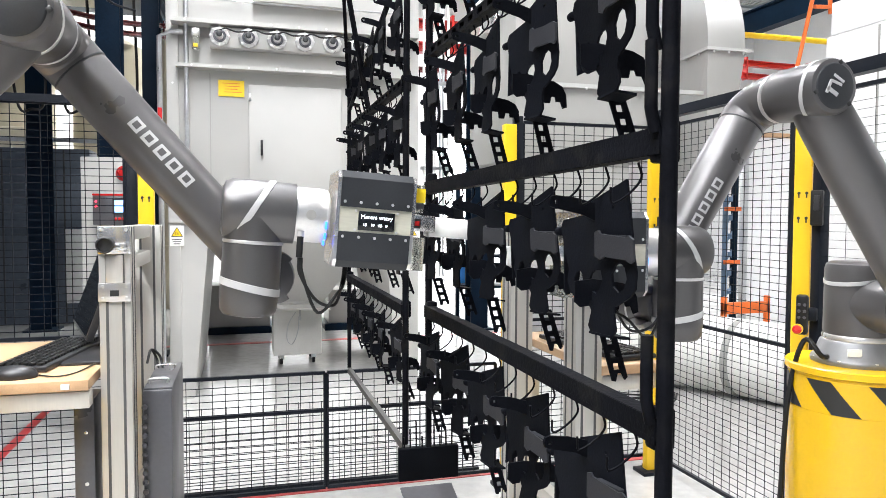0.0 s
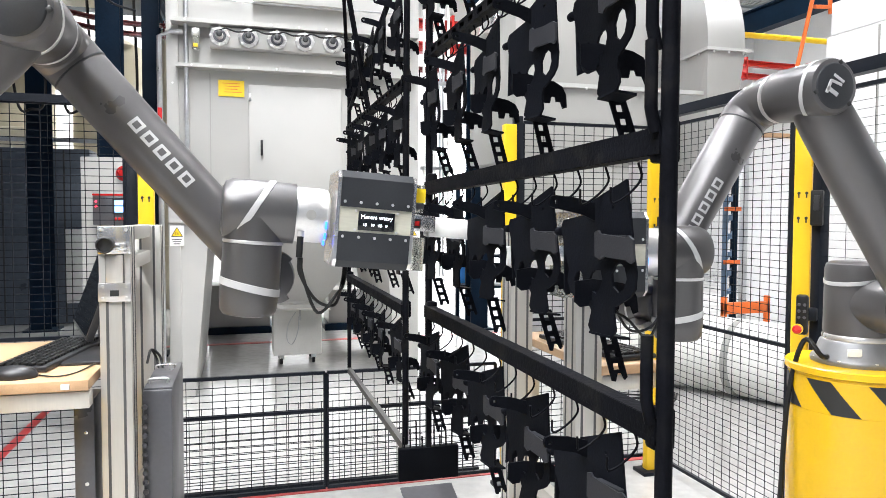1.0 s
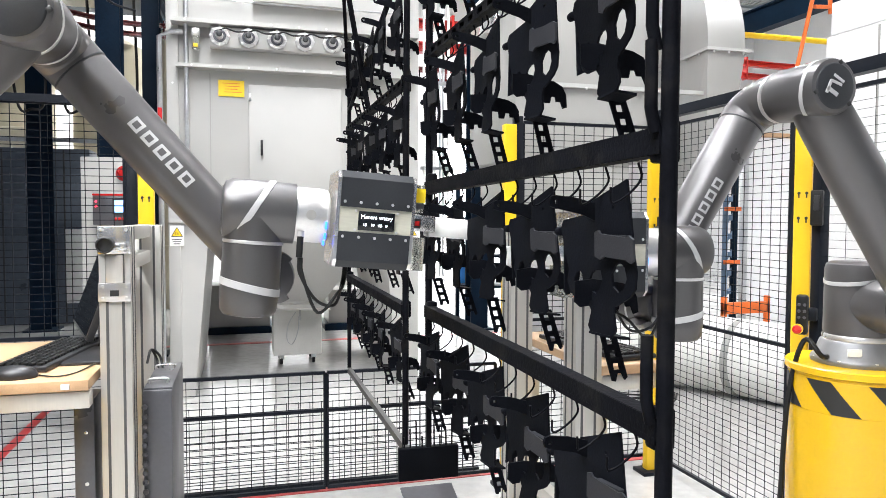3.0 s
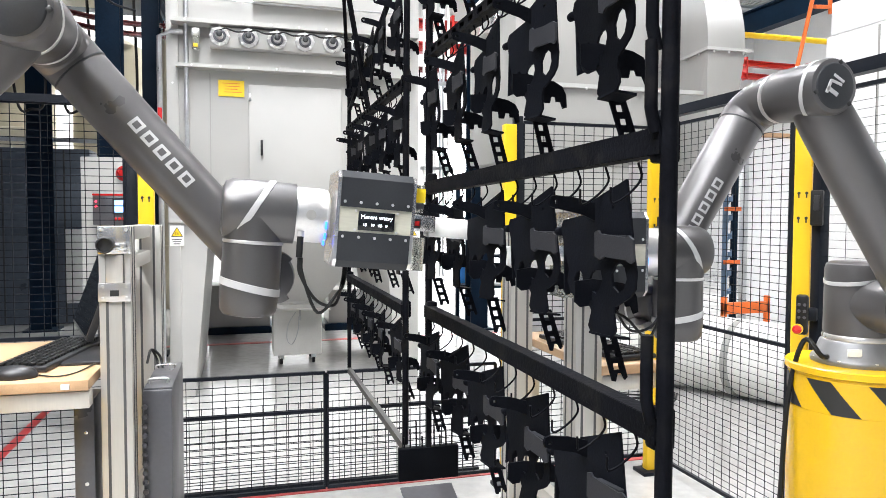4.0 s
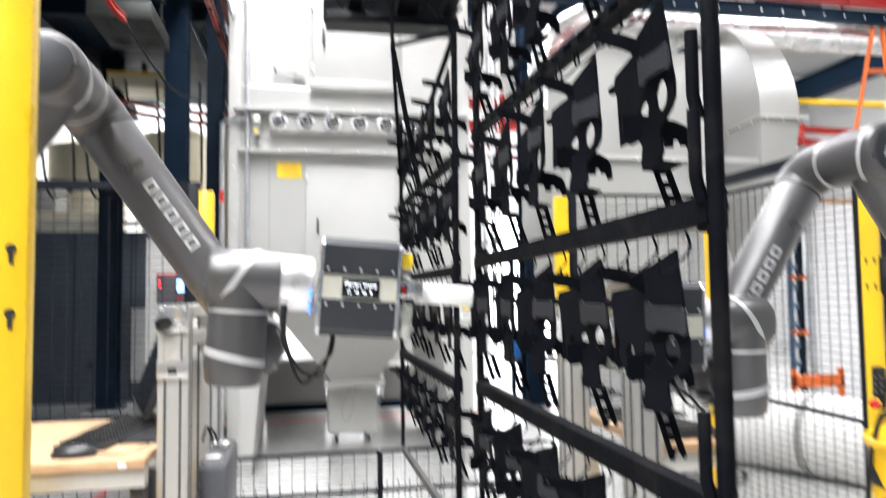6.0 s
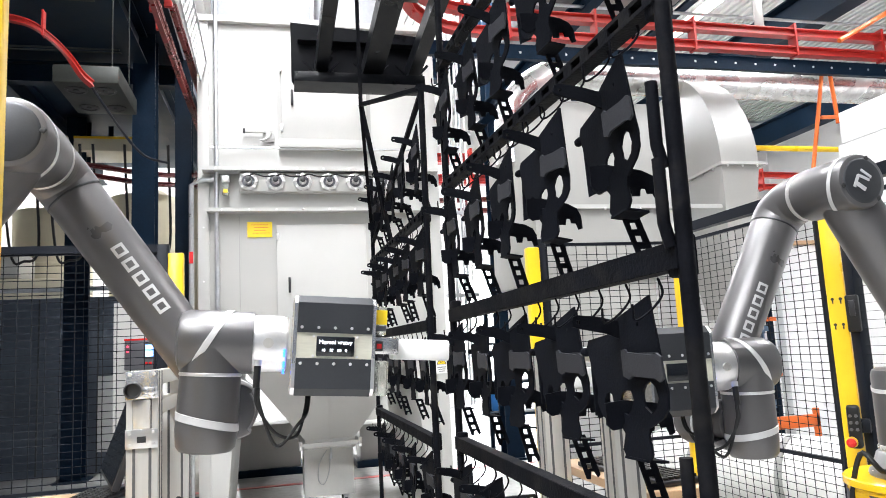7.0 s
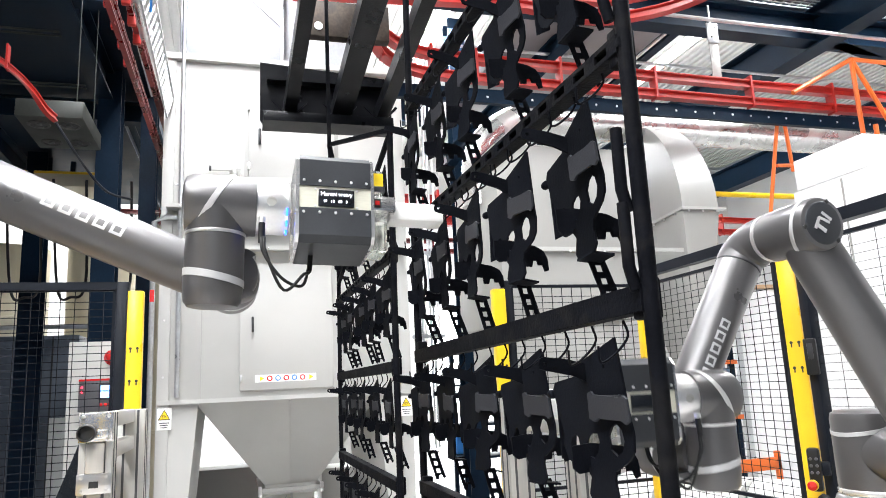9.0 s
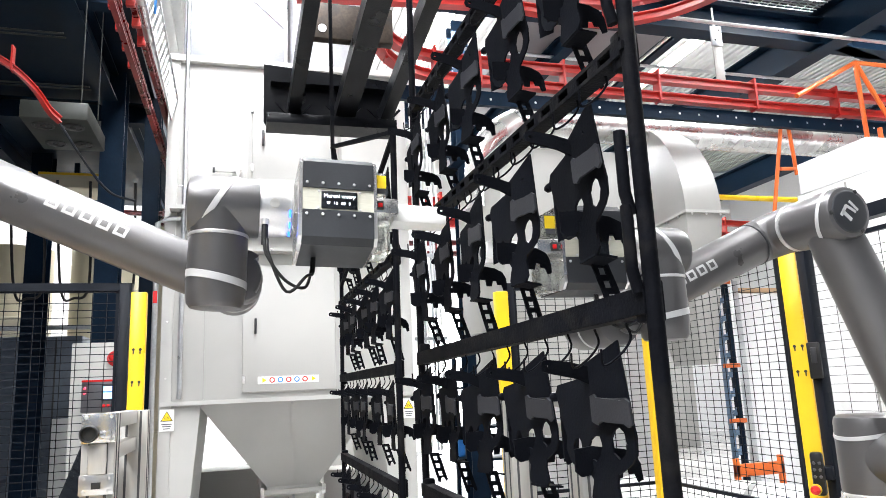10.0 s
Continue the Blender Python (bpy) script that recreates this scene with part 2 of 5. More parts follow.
    me = from_curve(cu, m)
    bm.from_mesh(me)
    bpy.data.meshes.remove(me)
    return bm


FACE_CAMERA = Matrix.Rotation(radians(90), 4, "X")


def make(name, bm, material, smooth=True):
    bmesh.ops.recalc_face_normals(bm, faces=bm.faces)
    me = bpy.data.meshes.new(name)
    bm.to_mesh(me)
    bm.free()
    me.materials.append(M[material])
    if smooth:
        me.polygons.foreach_set("use_smooth", [True] * len(me.polygons))
        me.set_sharp_from_angle(angle=radians(38))
    return me


def part(name, bm, material, parent, label="", smooth=True):
    ob = new(name, make(name, bm, material, smooth))
    ob.parent = parent
    return tagged(ob, label)


def thing(name, bm, material, label, category, group="", kind=""):
    return tagged(new(name, make(name, bm, material)), label, category, group, kind)


def empty(name, m, label, category, group="", kind=""):
    ob = new(name)
    ob.empty_display_size = 0.1
    ob.matrix_basis = m
    return tagged(ob, label, category, group, kind)


def bm_box(*a, **k):
    return add_box(bmesh.new(), *a, **k)


def bm_tube(*a, **k):
    return add_tube(bmesh.new(), *a, **k)


def bolt(m, r=0.003):
    return add_lathe(bmesh.new(), round_cyl(r, 0, 0.0025, 0.0008), m, 10)


# ---- hall ----
X0, X1, Y0, Y1, ZC = -9.0, 13.0, -6.0, 16.0, 6.9
thing("floor", bm_box((X0 + X1) / 2, (Y0 + Y1) / 2, -0.1, X1 - X0 + 0.6, Y1 - Y0 + 0.6, 0.2), "floor", "polished pale grey concrete hall floor", "floor", kind="structure")
thing("wall_west", bm_box(X0 - 0.15, (Y0 + Y1) / 2, ZC / 2, 0.3, Y1 - Y0, ZC), "wall", "white sandwich panel hall wall", "wall", kind="structure")
thing("wall_east", bm_box(X1 + 0.15, (Y0 + Y1) / 2, ZC / 2, 0.3, Y1 - Y0, ZC), "wall", "white sandwich panel hall wall", "wall", kind="structure")
# Out of view; its dark colour is chosen to hold back bounce light.
thing("wall_south", bm_box((X0 + X1) / 2, Y0 - 0.15, ZC / 2, X1 - X0 + 0.6, 0.3, ZC), "darkpanel", "unseen hall wall behind the cell, darkened to cut bounce light", "wall", kind="structure")
_bm = bmesh.new()
for _x0, _x1, _z0, _z1 in ((X0 - 0.3, 4.3, 0, ZC), (6.1, X1 + 0.3, 0, ZC), (4.3, 6.1, 3.2, ZC)):
    add_box(_bm, (_x0 + _x1) / 2, Y1 + 0.15, (_z0 + _z1) / 2, _x1 - _x0, 0.3, _z1 - _z0)
thing("wall_north", _bm, "wall", "white panel far hall wall with a gate opening", "wall", kind="structure")
_bm = bmesh.new()
add_box(_bm, (X0 + X1) / 2, (Y0 + Y1) / 2, ZC + 0.16, X1 - X0 + 0.6, Y1 - Y0 + 0.6, 0.12)
_n = 150
for _i in range(_n):
    _x = X0 + (X1 - X0) * (_i + 0.5) / _n
    add_box(_bm, _x, (Y0 + Y1) / 2, ZC + 0.075, (X1 - X0) / _n * 0.5, Y1 - Y0, 0.05)
thing("ceiling", _bm, "roof", "pale corrugated metal roof underside", "ceiling", kind="structure")
thing("gate_glazing", bm_box(5.2, Y1 + 0.2, 1.6, 1.8, 0.04, 3.2), "daylight", "bright daylight behind the open far gate", "gate", kind="structure")
# Also gives a body to the added lamp behind the camera.
for _x, _y, _p in LAMPS:
    _r = empty("hall_luminaire", pose(_x, _y, 6.2), "long suspended white hall luminaire", "lamp", "hall luminaires")
    part("diffuser", bm_box(0, 0, 0, 0.16, 3.2, 0.07, 0.01), "tube", _r)
    for _s in (-1.4, 1.4):
        part("hanger", bm_tube([(0, _s, 0.03), (0, _s, ZC - 6.2 + 0.06)], 0.006, n=6), "galv", _r)

# Body of the added fill lamp, never in view.
_r = empty("work_luminaire", pose(-1.15, 0.55, 3.95), "added unseen fill lamp under the mezzanine", "lamp")
part("diffuser", bm_box(0, 0, 0, 0.14, 1.3, 0.06, 0.01), "tube", _r)
for _s in (-0.5, 0.5):
    part("hanger", bm_tube([(0, _s, 0.025), (0, _s, 0.56)], 0.005, n=6), "galv", _r)

# ---- roof steel, conveyor and ducts ----


def i_beam(bm, a, b, h, w):
    a, b = Vector(a), Vector(b)
    for dz, ww, hh in ((h / 2, w, 0.018), (-h / 2, w, 0.018), (0, 0.012, h)):
        add_bar(bm, a + Vector((0, 0, dz)), b + Vector((0, 0, dz)), ww, hh)
    return bm


for _y in (2.2, 6.9, 11.6):
    thing("roof_beam", i_beam(bmesh.new(), (-1.0, _y, 6.2), (X1, _y, 6.2), 0.42, 0.22), "navy", "navy painted steel roof beam", "beam", "roof beams", "structure")
for _x, _z in ((6.12, 5.03), (9.6, 5.2)):
    thing("roof_girder", i_beam(bmesh.new(), (_x, 1.0, _z), (_x, Y1, _z), 0.42, 0.24), "navy", "navy painted steel girder under the roof", "beam", "roof beams", "structure")
thing("roof_girder", i_beam(bmesh.new(), (1.6, 5.75, 5.02), (X1, 5.75, 5.02), 0.30, 0.2), "navy", "navy painted steel girder under the roof", "beam", "roof beams", "structure")
for _a, _b in (((6.2, 5.65, 4.95), (9.2, 6.5, 4.95)), ((3.3, 5.9, 4.9), (2.6, 8.3, 4.2))):
    thing("roof_brace", i_beam(bmesh.new(), _a, _b, 0.16, 0.14), "navy", "navy diagonal steel brace", "beam", "roof beams", "structure")
_bm = bmesh.new()
for _s in range(6):
    add_bar(_bm, (1.7, 5.42 + 0.05 * _s, 5.24), (9.5, 5.42 + 0.05 * _s, 5.24), 0.008, 0.008)
for _k in range(70):
    add_bar(_bm, (1.75 + _k * 0.11, 5.41, 5.24), (1.75 + _k * 0.11, 5.68, 5.24), 0.006, 0.006)
thing("wire_cable_tray", _bm, "galv", "galvanised wire tray along a roof girder", "cable tray", kind="structure")
for _k in range(5):
    thing("tray_cable", bm_tube(smooth_path([(1.8 + 0.2 * _k, 5.45 + 0.05 * _k, 5.26), (3.6, 5.5 + 0.03 * _k, 5.27), (5.4 + 0.2 * _k, 5.46 + 0.04 * _k, 5.26), (8.8, 5.5 + 0.03 * _k, 5.27)]), 0.012, n=6), "rubber", "black cable lying in the wire tray", "cable", "tray cables")
for _x in (4.307, 7.1):
    _h = empty("track_hanger", pose(_x, 5.2, 4.05), "galvanised plate hanger holding the red track", "hanger", "track hangers")
    part("plate", bm_box(0, 0, 0.2, 0.1, 0.012, 0.42, 0.004), "booth2", _h)
    part("clamp_plate", bm_box(-0.005, -0.012, 0.48, 0.12, 0.014, 0.2, 0.004), "galv", _h)
    part("drop_rod", bm_tube([(0, 0.01, 0.5), (0, 0.01, 0.78)], 0.008, n=8), "galv", _h)
    part("foot", bm_box(0, 0.05, 0.0, 0.13, 0.1, 0.02, 0.003), "galv", _h)
    for _z in (0.44, 0.54):
        part("bolt", bolt(Matrix.Translation((0.5 * _z - 0.24, -0.02, _z)) @ FACE_CAMERA, 0.012), "ink", _h)
thing("flat_duct", bm_box(3.5, 7.45, 5.1, 1.56, 3.1, 0.4, 0.01), "greyduct", "flat grey sheet metal duct under the roof", "duct", kind="structure")
thing("duct_bearer", i_beam(bmesh.new(), (4.42, 5.9, 5.0), (4.42, 9.4, 5.0), 0.2, 0.1), "navy", "navy steel bearer beside the flat duct", "beam", "roof beams", "structure")
thing("duct_edge", add_bar(bmesh.new(), (4.325, 5.9, 4.91), (4.325, 9.0, 4.91), 0.03, 0.02), "roof", "bright folded edge of the flat duct", "trim", kind="structure")
thing("gas_pipe", bm_tube([(3.2, 7.4, 3.62), (9.5, 7.4, 3.62)], 0.035, n=10), "yellow", "yellow painted pipe at the back", "pipe", kind="structure")
for _z, _y in ((4.55, 5.0), (4.75, 6.3)):
    thing("steel_pipe", bm_tube([(2.0, _y, _z), (9.5, _y, _z)], 0.018, n=8), "galv", "thin steel pipe under the roof", "pipe", kind="structure")

# dark mezzanine over the west side
_bm = bm_box(-4.9, 6.0, 4.55, 8.1, 12.0, 0.12)
thing("mezzanine_deck", _bm, "navy", "dark navy underside of a steel mezzanine", "mezzanine", kind="structure")
for _x in (-1.15, -2.6, -4.2, -6.0):
    thing("mezzanine_beam", i_beam(bmesh.new(), (_x if _x < -2 else -1.24, 1.0, 4.33), (_x, 12.0, 4.33), 0.26, 0.16), "navy", "navy steel beam under the mezzanine", "beam", "mezzanine beams", "structure")
for _y in (3.0, 5.2, 7.6):
    thing("mezzanine_beam", i_beam(bmesh.new(), (-8.9, _y, 4.33), (-0.9, _y, 4.33), 0.2, 0.14), "navy", "navy cross beam under the mezzanine", "beam", "mezzanine beams", "structure")


def steel_column(x, y, w, z1):
    bm = bmesh.new()
    add_box(bm, x, y - w / 2, z1 / 2, w, 0.014, z1), add_box(bm, x, y + w / 2, z1 / 2, w, 0.014, z1), add_box(bm, x, y, z1 / 2, 0.012, w, z1)
    add_box(bm, x, y, 0.012, w * 1.6, w * 1.6, 0.024)
    return thing("steel_column", bm, "navy", "navy painted steel column with a bolted foot", "column", "hall columns", "structure")


for _x, _y, _w, _z in ((-2.36, 9.6, 0.23, 4.5), (-1.14, 7.0, 0.2, 4.5), (-0.86, 7.6, 0.16, 4.5), (-4.6, 9.6, 0.23, 4.5), (2.80, 8.4, 0.22, 6.2), (9.2, 6.6, 0.24, 6.2)):
    steel_column(_x, _y, _w, _z)


def red_track(path, label, lugs=6, s=1.0, rails=("lower_rail", "upper_rail"), paint="red"):
    pts = smooth_path(path, 8)
    root = empty("conveyor_track", pose(0, 0, 0), label, "conveyor", "overhead tracks", "structure")
    for dz, nm in ((0.0, "lower_rail"), (0.17 * s, "upper_rail")):
        if nm not in rails:
            continue
        bm = bmesh.new()
        loops = []
        for i, p in enumerate(pts):
            d = (pts[min(i + 1, len(pts) - 1)] - pts[max(i - 1, 0)]).normalized()
            side = d.cross(Vector((0, 0, 1))).normalized()
            loops.append([p + side * u * s + Vector((0, 0, dz + v * s)) for u, v in ((-0.04, -0.035), (0.04, -0.035), (0.04, -0.02), (0.012, -0.012), (0.012, 0.02), (0.04, 0.03), (0.04, 0.04), (-0.04, 0.04))])
        rings(bm, loops)
        part(nm, bm, paint, root)
    step = max(1, len(pts) // lugs)
    for p in pts[step // 2::step]:
        part("bracket", bm_box(p.x, p.y, p.z + 0.1 * s, 0.02 * s, 0.1 * s, 0.3 * s), paint, root)
    return root


red_track([(0.86, 3.6, 3.88), (0.90, 4.3, 3.88), (1.02, 4.8, 3.87), (1.35, 5.08, 3.86), (1.9, 5.15, 3.86), (3.2, 5.15, 3.85), (4.8, 5.15, 3.84), (6.4, 5.15, 3.84), (9.0, 5.15, 3.84)], "glossy red overhead conveyor track with a curve", 12)
red_track([(0.4, 4.9, 4.3), (1.12, 4.8, 4.3), (2.1, 4.72, 4.3), (2.7, 4.80, 4.3), (3.1, 4.70, 4.3), (3.5, 4.3, 4.3), (3.75, 3.4, 4.3), (3.8, 2.4, 4.3)], "red curved overhead conveyor track", 3)
# The two tracks beside the booth carry their shade in the paint colour.
red_track([(-0.62, 2.6, 3.36), (-0.62, 4.0, 3.39), (-0.62, 6.0, 3.44), (-0.62, 8.0, 3.48)], "red overhead conveyor track beside the booth, shade in its colour", 5, 0.4, paint="shadered")
red_track([(-0.62, 2.6, 3.70), (-0.62, 4.3, 3.74), (-0.62, 6.0, 3.80), (-0.62, 8.0, 3.86)], "red overhead conveyor track beside the booth, shade in its colour", 5, 0.4, paint="shadered")
red_track([(-2.4, 4.2, 3.36), (-1.6, 4.2, 3.36), (-1.39, 4.2, 3.333), (-1.278, 4.2, 3.30), (-1.176, 4.22, 3.225), (-1.102, 4.25, 3.144), (-1.047, 4.3, 3.06), (-1.0, 4.35, 3.02)], "red conveyor track curving under the mezzanine", 1, 0.5, ("lower_rail",))
thing("chute_rod", bm_tube(smooth_path([(-1.0, 4.35, 3.0), (-0.86, 4.5, 2.78), (-0.75, 4.6, 2.66), (-0.62, 4.7, 2.64)]), 0.008, n=7), "fence", "dark rod below the end of the red track", "rod", kind="structure")
red_track([(-3.4, 7.6, 3.55), (-2.2, 7.6, 3.35), (-1.2, 7.65, 3.2), (-0.5, 7.7, 3.2)], "red conveyor track with shade put into its colour", 4, 0.6, paint="shadered")
red_track([(4.2, 8.2, 3.35), (5.4, 8.2, 3.35), (7.0, 8.2, 3.3), (9.5, 8.2, 3.3)], "red conveyor track at the back of the hall", 6)
red_track([(1.6, 9.0, 3.58), (3.0, 9.0, 3.58), (4.6, 9.0, 3.6)], "red conveyor track at the back of the hall", 4, 1.7)
red_track([(1.6, 9.3, 3.2), (3.0, 9.3, 3.22), (4.6, 9.3, 3.25)], "red conveyor track with shade put into its colour", 4, 0.9, paint="shadered")
_bm = bmesh.new()
add_bar(_bm, (1.2, 5.2, 3.73), (9.0, 5.2, 3.71), 0.05, 0.12)
_tray = thing("cable_tray", _bm, "navy", "dark cable tray under the red track", "cable tray", kind="structure")

for _k in range(36):
    part("rivet", bolt(Matrix.Translation((1.4 + _k * 0.2, 5.175, 3.72)) @ FACE_CAMERA, 0.011), "ring", _tray)

# ducts at the back right
_bm = bmesh.new()
for _k in range(60):
    _a = 3.0 + _k * 0.1
    add_lathe(_bm, [(0.168, _a), (0.1695, _a + 0.006), (0.168, _a + 0.012), (0.168, _a + 0.1)], Matrix.Translation((0, 6.05, 3.9)) @ ALONG_X, 20)
thing("round_duct", _bm, "spiral", "shiny spiral round ventilation duct", "duct", kind="structure")
_bm = bm_tube(smooth_path([(3.0, 6.05, 3.9), (2.6, 6.05, 3.86), (2.25, 6.05, 3.55), (2.2, 6.05, 3.0)]), 0.17, n=20)
thing("duct_bend", _bm, "spiral", "shiny bend of a round ventilation duct", "duct", kind="structure")

_root = empty("extraction_unit", pose(0, 0, 0), "light grey extraction cabinet with an angled duct", "extraction unit", kind="structure")
part("body", bm_box(2.8, 6.1, 2.66, 1.29, 1.2, 1.56, 0.01), "booth2", _root)
part("corner_strip", bm_box(3.42, 5.49, 2.70, 0.05, 0.03, 1.5, 0.003), "booth", _root)
part("seam_rail", bm_box(3.1, 5.47, 2.50, 1.9, 0.03, 0.035), "booth", _root)
part("lower_body", bm_box(2.75, 6.1, 1.62, 1.0, 1.1, 0.6, 0.01), "booth2", _root)
part("warning_strip", bm_box(2.93, 5.452, 2.505, 0.06, 0.004, 0.018), "redlight", _root)
for _k in range(4):
    part("seam_bolt", bolt(Matrix.Translation((2.45 + 0.33 * _k, 5.455, 2.48)) @ FACE_CAMERA, 0.012), "ring", _root)
# square duct that bends back over a wide radius, with a flange and a tapered drop below
BX0, BX1, BY, BZ, BR = 3.877, 4.258, 5.35, 2.88, 1.1
_arc = [(BR - BR * math.cos(radians(_a)), BR * math.sin(radians(_a))) for _a in range(0, 61, 6)]
_side = _arc + [(1.25, 0.95), (1.25, 0.0)]
part("bend", rings(bmesh.new(), [[Vector((x + 0.13 * u * (x < 4), BY + u, BZ + h)) for u, h in _side] for x in (BX0, BX1)]), "booth2", _root)
part("drop", rings(bmesh.new(), [[Vector(p) for p in ((4.0, 5.52, 1.5), (4.16, 5.52, 1.5), (4.2, 6.1, 1.5), (4.1, 6.1, 1.5))],
                                 [Vector(p) for p in ((BX0, BY, BZ - 0.03), (BX1, BY, BZ - 0.03), (BX1, BY + 1.2, BZ - 0.03), (BX0 + 0.15, BY + 1.2, BZ - 0.03))]]), "booth2", _root, smooth=False)
part("flange", rings(bmesh.new(), [[Vector((x, y, z)) for x, y in ((BX0 - 0.025, BY - 0.03), (BX1 + 0.06, BY - 0.03), (BX1 + 0.06, BY + 1.2), (BX0 + 0.13, BY + 1.2))] for z in (BZ - 0.03, BZ - 0.005)]), "booth", _root, smooth=False)
for _k in range(3):
    part("flange_bolt", bolt(Matrix.Translation((BX0 + 0.04 + 0.15 * _k, BY - 0.03, BZ - 0.045)) @ FACE_CAMERA, 0.012), "ring", _root)
    part("flange_bolt", bolt(Matrix.Translation((BX0 - 0.005 + 0.03 * _k, BY + 0.12 + 0.22 * _k, BZ - 0.045)) @ FACE_CAMERA, 0.012), "ring", _root)

# ---- spray booth ----
YB = 5.7
booth = empty("coating_booth", pose(0, 0, 0), "tall white-grey powder coating booth with doors", "booth", kind="structure")
part("body", bm_box(0.43, YB + 1.9, 2.72, 1.92, 3.8, 2.72, 0.006), "booth", booth)
part("corner_post", bm_box(-0.50, YB - 0.012, 2.05, 0.085, 0.03, 4.1, 0.004), "booth", booth)
part("corner_post", bm_box(1.34, YB - 0.012, 2.05, 0.09, 0.03, 4.1, 0.004), "booth", booth)
part("top_trim", bm_box(0.43, YB - 0.02, 4.10, 1.96, 0.06, 0.05), "booth", booth)
part("ledge", bm_box(0.43, YB - 0.05, 2.515, 1.80, 0.11, 0.025), "booth", booth)
part("upper_ledge", bm_box(0.43, YB - 0.07, 2.835, 1.86, 0.15, 0.03), "booth", booth)
part("bottom_trim", bm_box(0.43, YB - 0.02, 1.365, 1.92, 0.05, 0.03), "booth", booth)
_d = part("door", bm_box(0.40, YB - 0.014, 1.915, 0.71, 0.028, 0.98, 0.006), "booth", booth, "white-grey hinged service door")
part("door_handle", bm_box(0.14, YB - 0.045, 1.925, 0.018, 0.03, 0.12, 0.005), "plastic", _d, "black lever handle")
_d = part("upper_door", bm_box(0.45, YB - 0.016, 3.45, 0.69, 0.03, 0.71, 0.006), "booth", booth, "white-grey upper service door")
part("door_handle", bm_box(0.19, YB - 0.05, 3.45, 0.02, 0.03, 0.13, 0.005), "plastic", _d, "black lever handle")
for _z in (3.2, 3.7):
    part("hinge", bm_box(0.105, YB - 0.03, _z, 0.02, 0.03, 0.06, 0.003), "ring", _d)
part("door_frame", bm_box(0.45, YB - 0.006, 3.45, 0.76, 0.012, 0.80), "booth2", booth)
# row of round handwheels on a manifold panel
part("manifold_panel", bm_box(0.28, YB - 0.05, 2.735, 1.02, 0.09, 0.15, 0.006), "booth", booth)
for _k in range(6):
    _x = -0.16 + _k * 0.2085
    _bm = bmesh.new()
    add_lathe(_bm, [(0.062, 0), (0.07, 0.01), (0.07, 0.02), (0.05, 0.026), (0.046, 0.016), (0.03, 0.016), (0.026, 0.05), (0.02, 0.056)], Matrix.Translation((_x, YB - 0.095, 2.738)) @ Matrix.Rotation(radians(90), 4, "X"), 20)
    _w = part("valve_knob", _bm, "ring", booth, "ribbed silver round valve knob")
    _bm = bmesh.new()
    for _q in range(8):
        _c = Matrix.Translation((_x + 0.064 * math.cos(_q * 0.785), YB - 0.104, 2.738 + 0.064 * math.sin(_q * 0.785)))
        add_lathe(_bm, round_cyl(0.011, 0, 0.018, 0.004), _c @ Matrix.Rotation(radians(90), 4, "X"), 8)
    part("rim_lobes", _bm, "ring", _w)
    part("hub", add_lathe(bmesh.new(), round_cyl(0.022, 0, 0.02, 0.004), Matrix.Translation((_x, YB - 0.145, 2.745)) @ Matrix.Rotation(radians(90), 4, "X"), 14), "plastic", _w)
    part("recess", add_lathe(bmesh.new(), [(0.047, 0), (0.047, 0.003)], Matrix.Translation((_x, YB - 0.116, 2.738)) @ Matrix.Rotation(radians(90), 4, "X"), 20), "cabinet", _w)
    if _k < 5:
        part("hose", bm_tube(smooth_path([(_x, YB - 0.15, 2.77), (_x + 0.05, YB - 0.16, 2.785), (_x + 0.12, YB - 0.16, 2.765), (_x + 0.2, YB - 0.15, 2.775)], 4), 0.006, n=6), "rubber", booth)
part("warning_sign", bm_box(-0.08, YB - 0.005, 2.373, 0.19, 0.008, 0.122), "label", booth, "yellow printed warning plate")
for _k in range(4):
    part("text_bar", bm_box(-0.08 + 0.01 * (_k % 2), YB - 0.0105, 2.41 - _k * 0.022, 0.13 - 0.02 * (_k % 3), 0.002, 0.004), "orange", booth)
part("safety_symbols", bm_box(0.39, YB - 0.031, 1.512, 0.46, 0.003, 0.055), "paper", booth, "white strip of round safety symbols")
for _k, _c in enumerate(("label", "redlight", "bluebox", "redlight", "bluebox", "redlight", "label")):
    part("symbol", add_lathe(bmesh.new(), [(0.0215, 0), (0.0215, 0.002)], Matrix.Translation((0.205 + _k * 0.062, YB - 0.0325, 1.512)) @ Matrix.Rotation(radians(90), 4, "X"), 3 if _c == "label" else 16), _c, booth)
    if _c != "label":
        part("symbol_face", add_lathe(bmesh.new(), [(0.013, 0), (0.013, 0.002)], Matrix.Translation((0.205 + _k * 0.062, YB - 0.0345, 1.512)) @ Matrix.Rotation(radians(90), 4, "X"), 12), "paper", booth)


def ex_sign(x, y, z):
    root = empty("warning_sticker", pose(x, y, z), "white sticker with a yellow EX warning triangle", "sign", "warning stickers")
    part("backing", bm_box(0, 0, 0, 0.1, 0.003, 0.155), "paper", root)
    tri = [(-0.042, -0.036), (0.042, -0.036), (0, 0.038)]
    part("triangle_border", add_plate(bmesh.new(), [tri], 0.002, Matrix.Translation((0, -0.0025, 0.03)) @ FACE_CAMERA), "ink", root)
    part("triangle", add_plate(bmesh.new(), [[(a * 0.82, b * 0.82 - 0.002) for a, b in tri]], 0.002, Matrix.Translation((0, -0.0042, 0.03)) @ FACE_CAMERA), "label", root)
    part("lettering", add_text(bmesh.new(), "EX", 0.028, Matrix.Translation((0, -0.0058, 0.017)) @ FACE_CAMERA), "ink", root)
